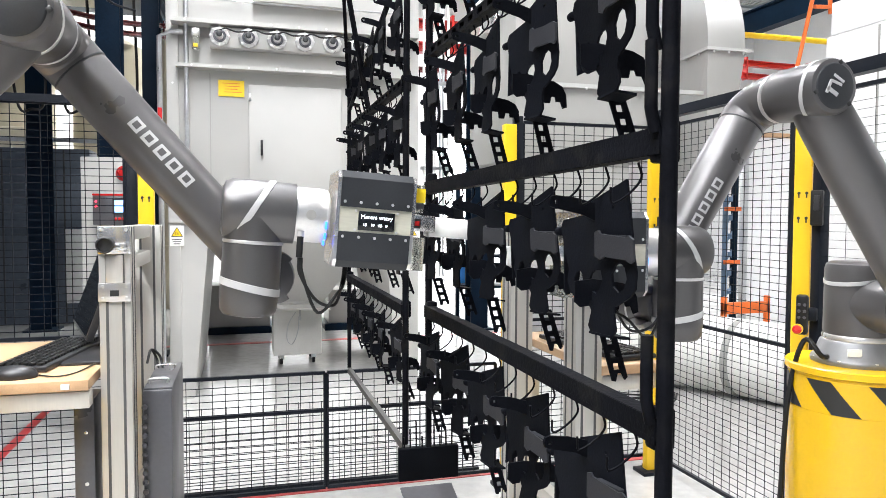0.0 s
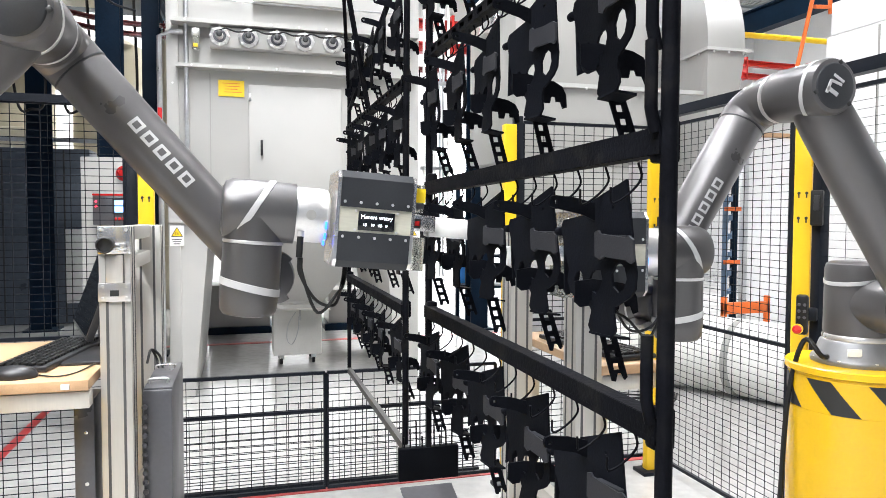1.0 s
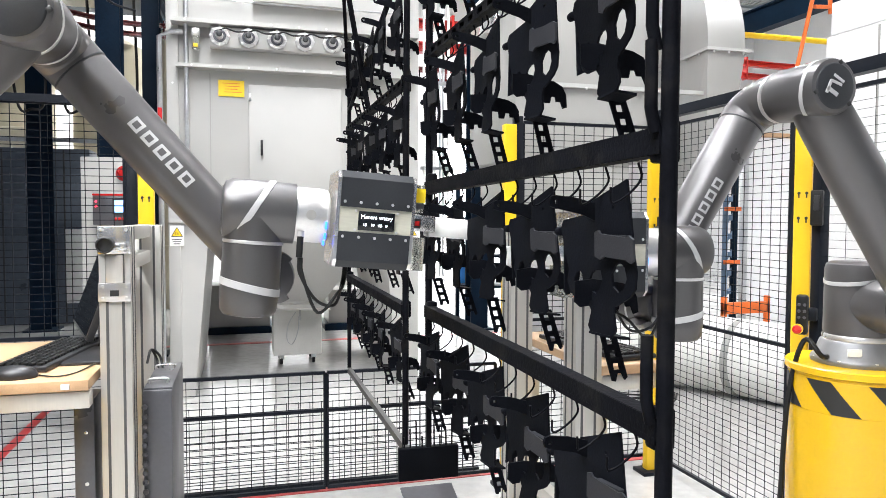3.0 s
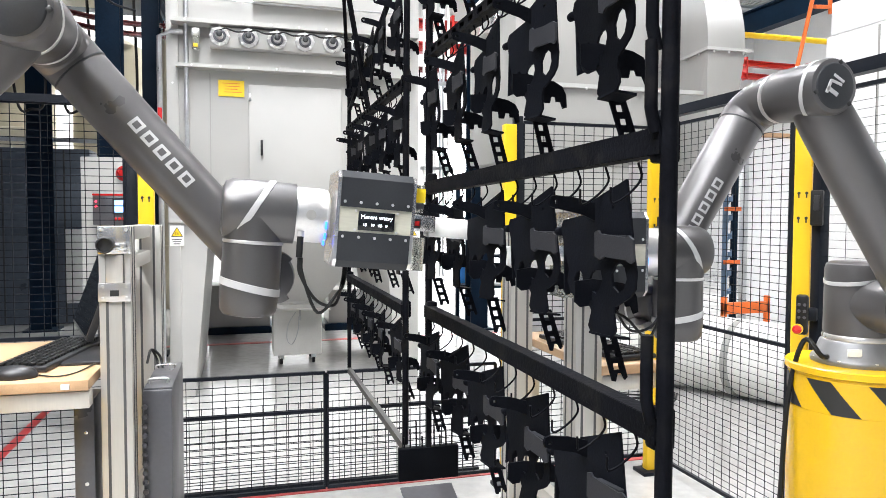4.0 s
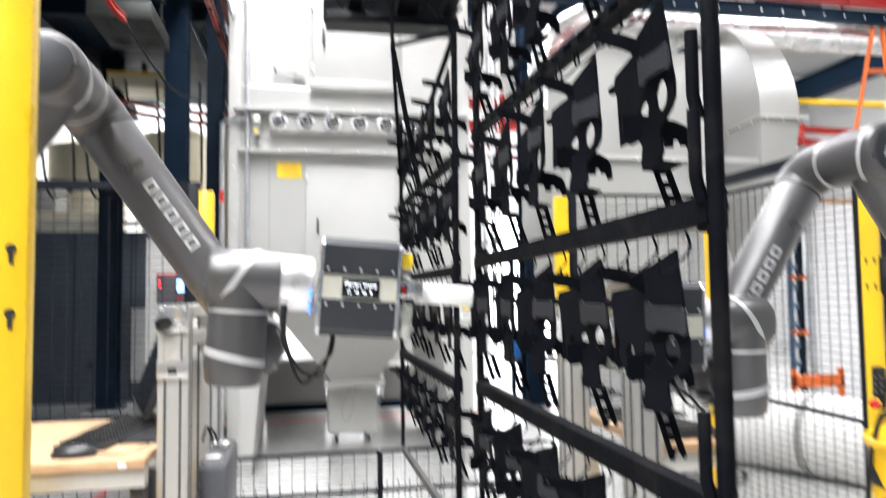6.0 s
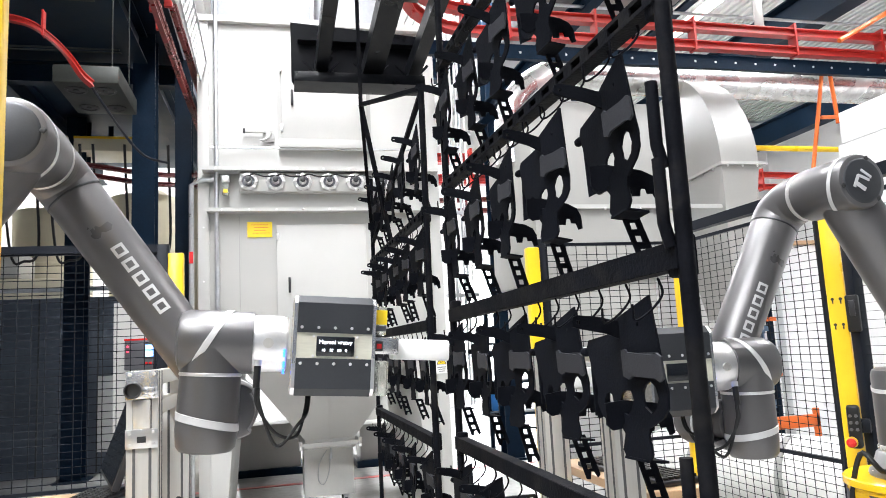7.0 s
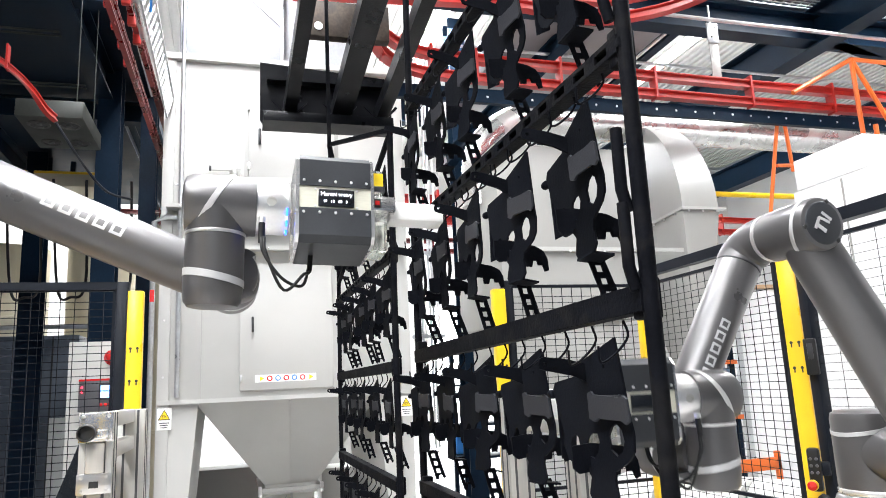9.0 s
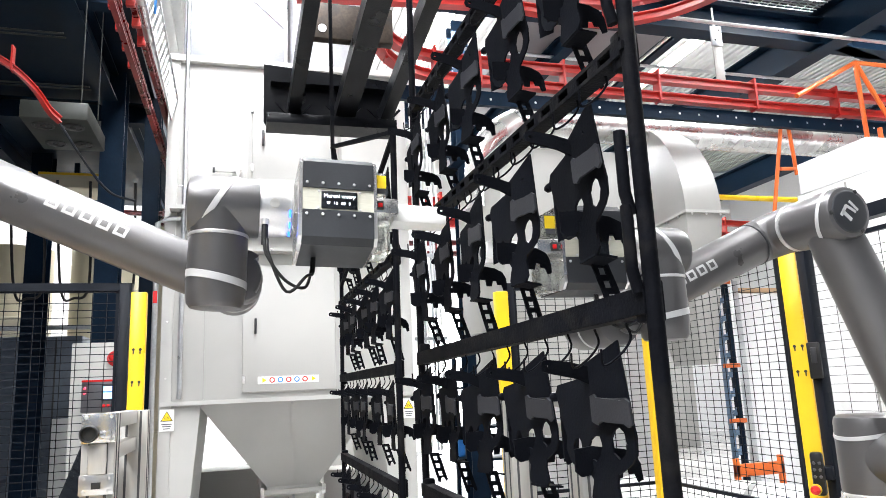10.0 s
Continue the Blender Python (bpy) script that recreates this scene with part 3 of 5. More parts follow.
    for k in range(3):
        part("text_bar", bm_box(0, -0.0025, -0.028 - k * 0.016, 0.07 - 0.012 * k, 0.002, 0.006), "cabinet", root)


ex_sign(-0.482, YB - 0.03, 1.25)
ex_sign(1.33, YB - 0.03, 1.25)
# stand of the booth: tapered side plates and the collecting hopper
for _sx, _x in ((1, -0.54), (-1, 1.39)):
    _o = [(0, 1.35), (0.29, 1.35), (0.17, 0.0), (0, 0.0)]
    _bm = bmesh.new()
    rings(_bm, [[Vector((_x + _sx * a, y, z)) for a, z in _o] for y in (YB, YB + 1.7)])
    part("side_stand", _bm, "booth", booth)
HOP = ((-0.27, 1.12, YB + 0.03, YB + 2.6, 1.35), (0.26, 0.69, YB + 0.72, YB + 1.5, 0.64), (0.26, 0.69, YB + 0.72, YB + 1.5, 0.58))
part("hopper", rings(bmesh.new(), [[Vector((x0, y0, z)), Vector((x1, y0, z)), Vector((x1, y1, z)), Vector((x0, y1, z))] for x0, x1, y0, y1, z in HOP]), "booth", booth, smooth=False)
part("hopper_seam", add_bar(bmesh.new(), (0.42, YB + 0.026, 1.34), (0.475, YB + 0.716, 0.64), 0.018, 0.012), "booth", booth)
part("hopper_flange", bm_box(0.475, YB + 1.11, 0.60, 0.52, 0.86, 0.035), "booth", booth)
for _x in (0.22, 0.73):
    part("clamp", bm_box(_x, YB + 0.67, 0.60, 0.03, 0.03, 0.08, 0.006), "ring", booth)
# air service unit and conduits beside the booth
part("conduit", bm_tube([(-0.40, YB - 0.06, 1.4), (-0.40, YB - 0.06, 4.6)], 0.017, n=10), "galv", booth)
part("conduit", bm_tube([(-0.585, YB - 0.06, 0.0), (-0.585, YB - 0.06, 2.72), (-0.50, YB - 0.06, 2.76), (-0.42, YB - 0.06, 2.76)], 0.02, n=10), "galv", booth)
part("conduit", bm_tube([(-0.44, YB - 0.06, 3.02), (1.3, YB - 0.06, 3.02)], 0.008, n=8), "galv", booth)
part("filter_bowl", add_lathe(bmesh.new(), round_cyl(0.026, 0, 0.11, 0.01), Matrix.Translation((-0.33, YB - 0.08, 2.63))), "clear", booth)
part("filter_head", bm_box(-0.33, YB - 0.08, 2.76, 0.06, 0.06, 0.05, 0.006), "ring", booth)
part("filter_label", bm_box(-0.33, YB - 0.112, 2.66, 0.03, 0.004, 0.025), "label", booth)
for _k in range(7):
    part("cable_pipe", bm_tube([(1.44 + _k * 0.035, YB + 0.02 + 0.03 * (_k % 2), 0.9), (1.44 + _k * 0.035, YB + 0.02 + 0.03 * (_k % 2), 4.9)], 0.011, n=8), "galv" if _k % 3 else "white", booth)
for _z in (1.8, 2.5, 3.2, 3.9):
    part("pipe_clip", bm_box(1.55, YB, _z, 0.28, 0.03, 0.03), "galv", booth)
_l = part("lever", bm_box(-0.10, YB - 0.05, 3.16, 0.16, 0.02, 0.025, 0.004), "booth", booth)
part("quadrant", bm_tube([(-0.075 + 0.075 * math.cos(radians(k)) + 0.02, YB - 0.045, 3.17 + 0.08 * math.sin(radians(k))) for k in range(-100, 1, 20)], 0.009, n=8), "booth", booth)
part("quadrant_plate", bm_box(0.0, YB - 0.02, 3.135, 0.09, 0.03, 0.11, 0.01), "booth", booth)
part("lever_tip", bm_box(-0.188, YB - 0.05, 3.163, 0.018, 0.024, 0.04, 0.004), "plastic", booth)
part("door_ledge", bm_box(0.45, YB - 0.05, 3.055, 0.74, 0.10, 0.07, 0.004), "booth", booth)
for _k in range(9):
    part("rivet", bolt(Matrix.Translation((-0.40 + _k * 0.205, YB - 0.146, 2.835)) @ FACE_CAMERA, 0.009), "ring", booth)
    part("rivet", bolt(Matrix.Translation((-0.36 + _k * 0.205, YB - 0.106, 2.515)) @ FACE_CAMERA, 0.008), "ring", booth)
for _k in range(6):
    part("rivet", bolt(Matrix.Translation((-0.50, YB - 0.028, 1.55 + _k * 0.42)) @ FACE_CAMERA, 0.008), "ring", booth)
for _z in (1.52, 2.31):
    part("hinge", bm_box(0.055, YB - 0.03, _z, 0.018, 0.03, 0.055, 0.003), "ring", booth)
part("panel_seam", bm_box(-0.235, YB - 0.002, 1.93, 0.008, 0.004, 1.1), "booth2", booth)
part("cable_marker", bm_box(-0.585, YB - 0.082, 2.15, 0.03, 0.006, 0.09), "redlight", booth, "red marker sleeve on the conduit")
# plenum above
_d = empty("roof_duct", pose(0, 0, 0), "pale galvanised sheet duct on top of the booth", "duct", kind="structure")
part("body", bm_box(-0.03, YB + 0.9, 4.85, 0.84, 1.5, 1.45, 0.01), "ductsheet", _d)
part("side_body", bm_box(0.72, YB + 1.15, 4.85, 0.64, 1.5, 1.45, 0.01), "ductsheet", _d)
part("edge_fold", bm_box(0.385, YB + 0.142, 4.85, 0.03, 0.016, 1.45, 0.003), "galv", _d)
part("bottom_fold", bm_box(-0.03, YB + 0.142, 4.16, 0.84, 0.016, 0.03, 0.003), "galv", _d)
part("stiffener", add_bar(bmesh.new(), (-0.12, YB + 0.142, 5.0), (0.37, YB + 0.142, 4.55), 0.014, 0.02), "galv", _d)

for _x, _w, _h in ((-0.05, 0.7, 0.5), (1.25, 0.5, 0.42)):
    _e = empty("floor_bin", pose(_x, 9.0, 0), "grey steel bin on a dark base", "bin", "floor bins")
    part("body", bm_box(0, 0, 0.08 + _h / 2, _w, 0.5, _h, 0.01), "booth2", _e)
    part("base", bm_box(0, 0, 0.04, _w + 0.1, 0.6, 0.08, 0.006), "navy", _e)

# powder cart on castors under the hopper
cart = empty("powder_cart", pose(0.485, 6.98, 0), "white-grey powder collecting cart on castors", "cart")
part("body", bm_box(0, 0, 0.30, 0.45, 0.40, 0.42, 0.008), "cart", cart)
part("lid", bm_box(0, 0, 0.535, 0.50, 0.44, 0.05, 0.01), "cart", cart)
for _a, _b in ((-1, -1), (1, -1), (-1, 1), (1, 1)):
    _w = part("castor", add_lathe(bmesh.new(), round_cyl(0.035, -0.014, 0.014, 0.006), Matrix.Translation((0.15 * _a, 0.15 * _b, 0.035)) @ ALONG_X, 14), "rubber", cart, "black castor wheel")
    part("fork", bm_box(0.15 * _a, 0.15 * _b, 0.075, 0.045, 0.05, 0.05, 0.004), "galv", _w)
part("pull_wire", bm_tube(smooth_path([(-0.02, -0.21, 0.5), (-0.09, -0.215, 0.38), (-0.10, -0.215, 0.24), (-0.05, -0.215, 0.2), (0.0, -0.215, 0.32), (0.01, -0.21, 0.46)]), 0.004, n=6), "galv", cart)
part("latch", bm_box(0.02, -0.215, 0.47, 0.02, 0.02, 0.1, 0.003), "galv", cart)

# ---- guard fence ----


def wire_panel(bm, o, u, width, z0, z1, cell=0.058, row=0.0325, r=0.0016):
    o, u = Vector(o), Vector(u)
    for i in range(1, int(width / cell) + 1):
        p = o + u * min(i * cell, width)
        add_bar(bm, p + Vector((0, 0, z0)), p + Vector((0, 0, z1)), r * 2, r * 2)
    nz = int((z1 - z0) / row)
    for i in range(1, nz):
        z = z0 + i * row
        add_bar(bm, o + Vector((0, 0, z)), o + u * width + Vector((0, 0, z)), r * 2, r * 2)
    return bm


def fence_panel(o, u, width, z0, z1, mids=(), label="black steel mesh guard fence panel", cell=0.058, wire=0.0016):
    root = empty("fence_panel", pose(0, 0, 0), label, "fence", "guard fence", "structure")
    tagged(part("wire_mesh", wire_panel(bmesh.new(), o, u, width, z0, z1, cell, r=wire), "fence", root), kind="stuff")
    o, u = Vector(o), Vector(u)
    for z in (z0, z1, *mids):
        part("rail", add_bar(bmesh.new(), o + Vector((0, 0, z)), o + u * width + Vector((0, 0, z)), 0.018, 0.016), "fence", root)
    for d in (0.0, width):
        part("upright", add_bar(bmesh.new(), o + u * d + Vector((0, 0, z0)), o + u * d + Vector((0, 0, z1)), 0.016, 0.013), "fence", root)
    return root


def fence_post(x, y, z1, w=0.05):
    bm = bm_box(x, y, z1 / 2, w, w, z1, 0.004)
    add_box(bm, x, y, 0.006, w * 2, w * 2, 0.012)
    thing("fence_post", bm, "fence", "black square steel fence post", "post", "guard fence posts", "structure")


YF, XF = 3.45, 2.2
fence_panel((-2.85, YF, 0), (1, 0, 0), 1.2, 0.08, 1.89, (0.86,))
fence_panel((-1.6, YF, 0), (1, 0, 0), 1.09, 0.08, 1.89, (0.86,))
fence_panel((-0.38, YF, 0), (1, 0, 0), 0.755, 0.075, 0.64, (0.455,))
fence_panel((0.385, YF, 0), (1, 0, 0), 0.87, 0.075, 0.64, (0.455,))
_e = empty("fence_panel", pose(0, 0, 0), "second black mesh panel behind the low fence", "fence", "guard fence", "structure")
tagged(part("wire_mesh", wire_panel(bmesh.new(), (-0.38, YF + 0.16, 0), (1, 0, 0), 1.6, 0.03, 0.46), "fence", _e), kind="stuff")
part("rail", add_bar(bmesh.new(), (-0.38, YF + 0.16, 0.03), (1.22, YF + 0.16, 0.03), 0.02, 0.025), "fence", _e)
fence_panel((1.40, YF, 0), (1, 0, 0), 0.76, 0.08, 1.89, (0.86,))
fence_panel((XF, 2.46, 0), (0, 1, 0), 0.96, 0.08, 1.89, (0.86,), wire=0.0012)
fence_panel((XF, 0.9, 0), (0, 1, 0), 1.40, 0.08, 1.89, (0.86,), cell=0.116, wire=0.0007)
for _x, _y, _z in ((-1.63, YF, 1.95), (-0.48, YF, 1.92), (1.37, YF, 1.92), (XF, YF, 1.98), (XF, 2.30, 1.95), (XF, 0.85, 1.95), (-2.9, YF, 1.95)):
    fence_post(_x, _y, _z, 0.045)
thing("fence_top_rail", add_bar(bmesh.new(), (XF + 0.03, 0.8, 1.965), (XF + 0.03, 3.5, 1.965), 0.05, 0.05), "fence", "thick black rail along the fence top", "rail", kind="structure")
thing("fence_top_rail", add_bar(bmesh.new(), (-3.0, YF, 1.905), (-0.45, YF, 1.905), 0.04, 0.035), "fence", "black rail along the fence top", "rail", kind="structure")


def light_curtain(x, y, z0, z1, turn=0.0, slots=(1.62, 1.48)):
    root = empty("light_curtain", pose(x, y, 0, 0, 0, turn), "yellow light curtain safety post beside the opening", "safety post", "light curtains")
    part("housing", bm_box(0, 0, (z0 + z1) / 2, 0.066, 0.05, z1 - z0, 0.006), "yellow", root)
    part("foot", bm_box(0, 0, 0.01, 0.14, 0.12, 0.02, 0.003), "fence", root)
    for z in slots:
        for dx in (-0.014, 0.014):
            part("keyhole", add_lathe(bmesh.new(), [(0.006, 0), (0.006, 0.002)], Matrix.Translation((dx, -0.0255, z)) @ FACE_CAMERA, 12), "ink", root)
            part("slot", bm_box(dx, -0.026, z - 0.011, 0.005, 0.002, 0.016), "ink", root)
    return root


light_curtain(-0.415, YF - 0.05, 0.02, 1.875)
light_curtain(1.305, YF - 0.05, 0.02, 1.87)
light_curtain(2.14, YF - 0.06, 0.02, 1.87, 0, (1.5, 1.36))
light_curtain(XF - 0.02, 2.37, 0.02, 1.95, -50, (1.5, 1.4))
light_curtain(-0.358, 0.985, 0.02, 2.4, 10, (1.46, 1.38))

# ---- hanging racks with coated brackets ----
XR = 0.43


SIDEWAYS = Matrix.Rotation(radians(90), 4, "Z") @ FACE_CAMERA


def bracket_mesh(kind):
    """Bent bracket: main plate with three loops, lip, hanging tab, foot flange, punched strip and ear; origin at its hanging point."""
    w = 1.95 if kind == 0 else 1.8
    made = []
    out = [(-0.046, -0.056), (-0.043, -0.047), (-0.014, -0.040), (-0.012, -0.026), (0.026, -0.003), (0.031, 0.0), (0.035, -0.05), (0.038, -0.092), (0.040, -0.108), (0.039, -0.128),
           (0.034, -0.138), (0.027, -0.145), (0.019, -0.152), (0.017, -0.162), (0.019, -0.182), (0.014, -0.192), (-0.008, -0.192), (-0.012, -0.182), (-0.008, -0.162), (-0.013, -0.152),
           (-0.026, -0.151), (-0.034, -0.143), (-0.038, -0.128), (-0.036, -0.112), (-0.041, -0.09)]
    holes = [[(-0.029, -0.124), (-0.026, -0.115), (-0.022, -0.112), (-0.019, -0.117), (-0.018, -0.128), (-0.020, -0.138), (-0.024, -0.141), (-0.028, -0.136)],
             [(-0.011, -0.126), (-0.008, -0.115), (-0.003, -0.110), (0.003, -0.110), (0.005, -0.120), (0.002, -0.132), (-0.003, -0.140), (-0.008, -0.137)],
             [(0.015, -0.112), (0.019, -0.102), (0.024, -0.098), (0.029, -0.104), (0.031, -0.117), (0.028, -0.129), (0.022, -0.135), (0.016, -0.128)],
             [(0.016, -0.030), (0.018, -0.030), (0.018, -0.034), (0.016, -0.034)]]
    flat = Matrix.Diagonal((w, 1, 1, 1)) @ FACE_CAMERA
    made.append(("bracket", add_plate(bmesh.new(), [out] + holes, 0.003, flat)))
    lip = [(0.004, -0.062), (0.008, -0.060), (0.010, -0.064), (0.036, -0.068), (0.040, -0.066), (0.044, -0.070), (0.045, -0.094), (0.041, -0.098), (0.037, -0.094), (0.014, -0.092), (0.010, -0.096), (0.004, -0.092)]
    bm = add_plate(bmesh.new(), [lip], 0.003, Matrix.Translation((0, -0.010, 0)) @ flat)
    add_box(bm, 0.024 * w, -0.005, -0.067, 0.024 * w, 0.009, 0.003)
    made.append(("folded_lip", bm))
    made.append(("shoulder_pin", add_lathe(bmesh.new(), round_cyl(0.006, 0, 0.012, 0.002), Matrix.Translation((-0.046 * w, 0, -0.062)) @ Matrix.Rotation(radians(-90), 4, "Y"), 10)))
    made.append(("side_wing", add_plate(bmesh.new(), [[(0, -0.006), (0.022, -0.02), (0.026, -0.05), (0.022, -0.085), (0, -0.095)]], 0.003, Matrix.Translation((-0.0435 * w, 0.0, -0.05)) @ SIDEWAYS)))
    tab = [(-0.066, -0.020), (-0.064, -0.014), (-0.058, -0.012), (-0.03, -0.015), (-0.002, -0.022), (-0.002, -0.044), (-0.02, -0.036), (-0.058, -0.028), (-0.064, -0.026)]
    made.append(("hanging_tab", add_plate(bmesh.new(), [tab, [(-0.060, -0.0185), (-0.055, -0.0185), (-0.055, -0.0225), (-0.060, -0.0225)]], 0.004, Matrix.Translation((-0.004 * w, 0, -0.004)) @ SIDEWAYS)))
    made.append(("foot_flange", add_box(bmesh.new(), 0, 0, 0, 0.024 * w, 0.03, 0.003, 0.0, Matrix.Translation((0.002 * w, 0.012, -0.192)) @ Matrix.Rotation(radians(-8), 4, "X"))))
    strip = [(-0.011, -0.188), (0.012, -0.188), (0.031, -0.249), (0.027, -0.253), (0.022, -0.244), (0.016, -0.243), (0.013, -0.254), (0.008, -0.253)]
    sq = [[(a - 0.004 + s * 0.30, -0.196 - s), (a + 0.005 + s * 0.30, -0.196 - s), (a + 0.007 + s * 0.30, -0.205 - s), (a - 0.002 + s * 0.30, -0.205 - s)] for a, s in ((0.002, 0.0), (0.002, 0.017), (0.002, 0.034))]
    made.append(("punched_strip", add_plate(bmesh.new(), [strip] + sq, 0.003, Matrix.Translation((-0.007 * w, 0.020, -0.002)) @ SIDEWAYS)))
    ear = [(-0.026, -0.124), (0.0, -0.122), (0.045, -0.129), (0.060, -0.136), (0.067, -0.148), (0.069, -0.168), (0.062, -0.170), (0.058, -0.160), (0.050, -0.160), (0.048, -0.153), (0.041, -0.153), (0.039, -0.163), (0.029, -0.163), (0.027, -0.152), (-0.004, -0.149), (-0.006, -0.156), (-0.018, -0.157), (-0.026, -0.150)]
    made.append(("hooked_ear", add_plate(bmesh.new(), [ear, [(0.012, -0.136), (0.018, -0.136), (0.018, -0.140), (0.012, -0.140)]], 0.003, Matrix.Translation((-0.008 * w, 0.0, 0)) @ SIDEWAYS)))
    # Lips take the lighter coat as a painted highlight.
    return [make(n, m, "liplight" if "lip" in n else "black") for n, m in made]


BRACKETS = (bracket_mesh(0), bracket_mesh(1))
rng = random.Random(5)


def hang(meshes, x, y, z, turn, label="matt black coated bent steel bracket hanging from the rack", swing=2.5, size=1.0):
    ob = new(meshes[0].name, meshes[0])
    ob.matrix_basis = pose(x, y, z, rng.uniform(-swing, swing), rng.uniform(-swing, swing) - 2, turn + rng.uniform(-5, 5)) @ Matrix.Scale(size, 4)
    for me in meshes[1:]:
        new(me.name, me).parent = ob
    return tagged(ob, label, "bracket", "coated brackets")


def rack_bar(bm, y0, y1, z, z1, slotted):
    """Slotted channel bar along y, from height z at the near end to z1."""
    d = Vector((0, y1 - y0, z1 - z))
    m = Matrix.Translation((XR, y0, z)) @ Matrix.Rotation(math.atan2(d.z, d.y), 4, "X")
    n, L = int(d.length / 0.055), d.length
    m = m @ Matrix.Diagonal((1, 1, 0.74 if slotted else 1, 1))
    for zz in (-0.0105, 0.0105):
        add_box(bm, -0.010, L / 2, zz, 0.004, L, 0.007, 0.0, m)
        add_box(bm, 0, L / 2, zz * 1.2, 0.022, L, 0.004, 0.0, m)
    add_box(bm, 0.011, L / 2, 0, 0.003, L, 0.028, 0.0, m)
    if not slotted:
        add_box(bm, -0.010, L / 2, 0, 0.0036, L, 0.0145, 0.0, m)
    for i in range(n + 1 if slotted else 0):
        add_box(bm, -0.010, min(0.008 + i * L / n, L - 0.008), 0, 0.0036, 0.026, 0.0142, 0.0, m)
    for i in range(n):
        add_box(bm, 0.004, 0.03 + i * 0.055, 0, 0.010, 0.016, 0.02, 0.0, m)
    return bm


def hook(x, y, z):
    """Bent wire hook under a bar."""
    p = [(x, y, z + 0.0), (x + 0.002, y - 0.004, z - 0.018), (x - 0.012, y, z - 0.036), (x - 0.03, y + 0.004, z - 0.046), (x - 0.034, y, z - 0.028)]
    return bm_tube(smooth_path(p, 4), 0.0016, n=5)


def rack(y0, y1, bars, top, bottom, label, rod=0.0095, tilts=((0, 0),) * 4):
    root = empty("hanging_rack", pose(0, 0, 0), label, "rack", "hanging racks")
    for y in (y0, y1):
        part("upright", bm_tube([(XR, y, bottom), (XR, y, (top + bottom) / 2), (XR + 0.004, y, top)], rod if y == y0 else 0.0085, n=12), "rackblack", root)
    for z, tilt in zip(bars, tilts):
        part("bar", rack_bar(bmesh.new(), y0, y1, z + tilt[0], z + tilt[1], z > 1.6), "rackblack", root)
        part("joint", bm_box(XR + 0.004, y0 + 0.014, z + tilt[0], 0.026, 0.022, 0.046, 0.004), "rackblack", root)
        part("joint", bm_box(XR + 0.004, y1 - 0.014, z, 0.024, 0.02, 0.05, 0.004), "rackblack", root)
        n = int((y1 - y0) / 0.075)
        for i in range(n):
            part("wire_hook", hook(XR, y0 + 0.06 + i * 0.075, z - 0.016), "rackblack", root)
    return root


BAR_Z = (1.172, 1.478, 1.784, 2.09)
near_rack = rack(0.655, 1.655, BAR_Z, 2.75, 1.02, "black coated hanging rack full of brackets", 0.0095, ((0, 0), (0.003, -0.009), (-0.014, 0), (-0.02, 0)))
for _z in (1.20, 1.51, 1.595, 1.82, 2.13):
    part("spigot", bm_tube([(XR - 0.012, 0.662, _z - 0.02), (XR - 0.018, 0.662, _z + 0.005), (XR - 0.018, 0.662, _z + 0.075)], 0.0068, n=10), "rackblack", near_rack)
far_rack = rack(1.91, 3.0, (1.142, 1.455, 1.766), 2.13, 0.755, "black coated hanging rack further along the conveyor", 0.009)
part("bottom_rail", add_bar(bmesh.new(), (XR, 1.88, 0.755), (XR, 3.0, 0.745), 0.016, 0.022), "wornrail", far_rack)
for _a, _b in (((XR, 1.91, 2.13), (XR - 0.1, 2.45, 2.27)), ((XR - 0.1, 2.45, 2.27), (XR, 3.0, 1.9)), ((XR, 1.91, 2.11), (XR, 3.0, 1.84)), ((XR - 0.1, 2.45, 2.27), (XR - 0.1, 2.47, 2.95)), ((XR - 0.1, 2.45, 2.27), (XR, 2.5, 1.766)), ((XR, 1.655, 2.6), (XR, 2.2, 2.95))):
    part("brace", add_bar(bmesh.new(), _a, _b, 0.013, 0.013), "rackblack", far_rack)
for _y, _z in ((0.655, 2.75), (1.655, 2.75)):
    part("hanger_rod", bm_tube([(XR, _y, _z - 0.05), (XR + 0.02, _y + 0.25, 2.98)], 0.009, n=8), "rackblack", near_rack)
part("brace", bm_tube([(XR, 0.66, 2.12), (XR, 1.65, 2.72)], 0.007, n=8), "rackblack", near_rack)

for _row, _zb in enumerate(BAR_Z[1:]):
    for _k in range(5):
        hang(BRACKETS[(_k + _row) % 2], XR - 0.004, 0.80 + 0.208 * _k, _zb - 0.034 - (0.012 if _row else 0.0) * (1 - _k / 4), -88)
for _k in range(5):
    hang(BRACKETS[_k % 2], XR - 0.004, 0.81 + 0.2 * _k, BAR_Z[0] - 0.032, -84)
for _zb in (1.455, 1.766, 2.07):
    for _k in range(5):
        hang(BRACKETS[_k % 2], XR - 0.003, 2.02 + 0.215 * _k, _zb - 0.03, -88)
for _k in range(5):
    hang(BRACKETS[_k % 2], XR - 0.003, 2.02 + 0.215 * _k, 1.142 - 0.03, -88)
# bottom sheet under the racks
_m = Matrix.Translation((XR, 1.655, 0.80))
part("drip_sheet", bm_box(0, 0, 0, 0.15, 0.02, 0.08, 0.003, _m), "black", near_rack, "black bent sheet at the rack's foot")
part("drip_fold", bm_box(0.0, -0.03, -0.07, 0.13, 0.06, 0.004, 0.0, _m @ Matrix.Rotation(radians(18), 4, "X")), "cabinet", near_rack)
part("stem", bm_box(0.0, 0.0, 0.2, 0.012, 0.012, 0.34, 0, _m), "rackblack", near_rack)
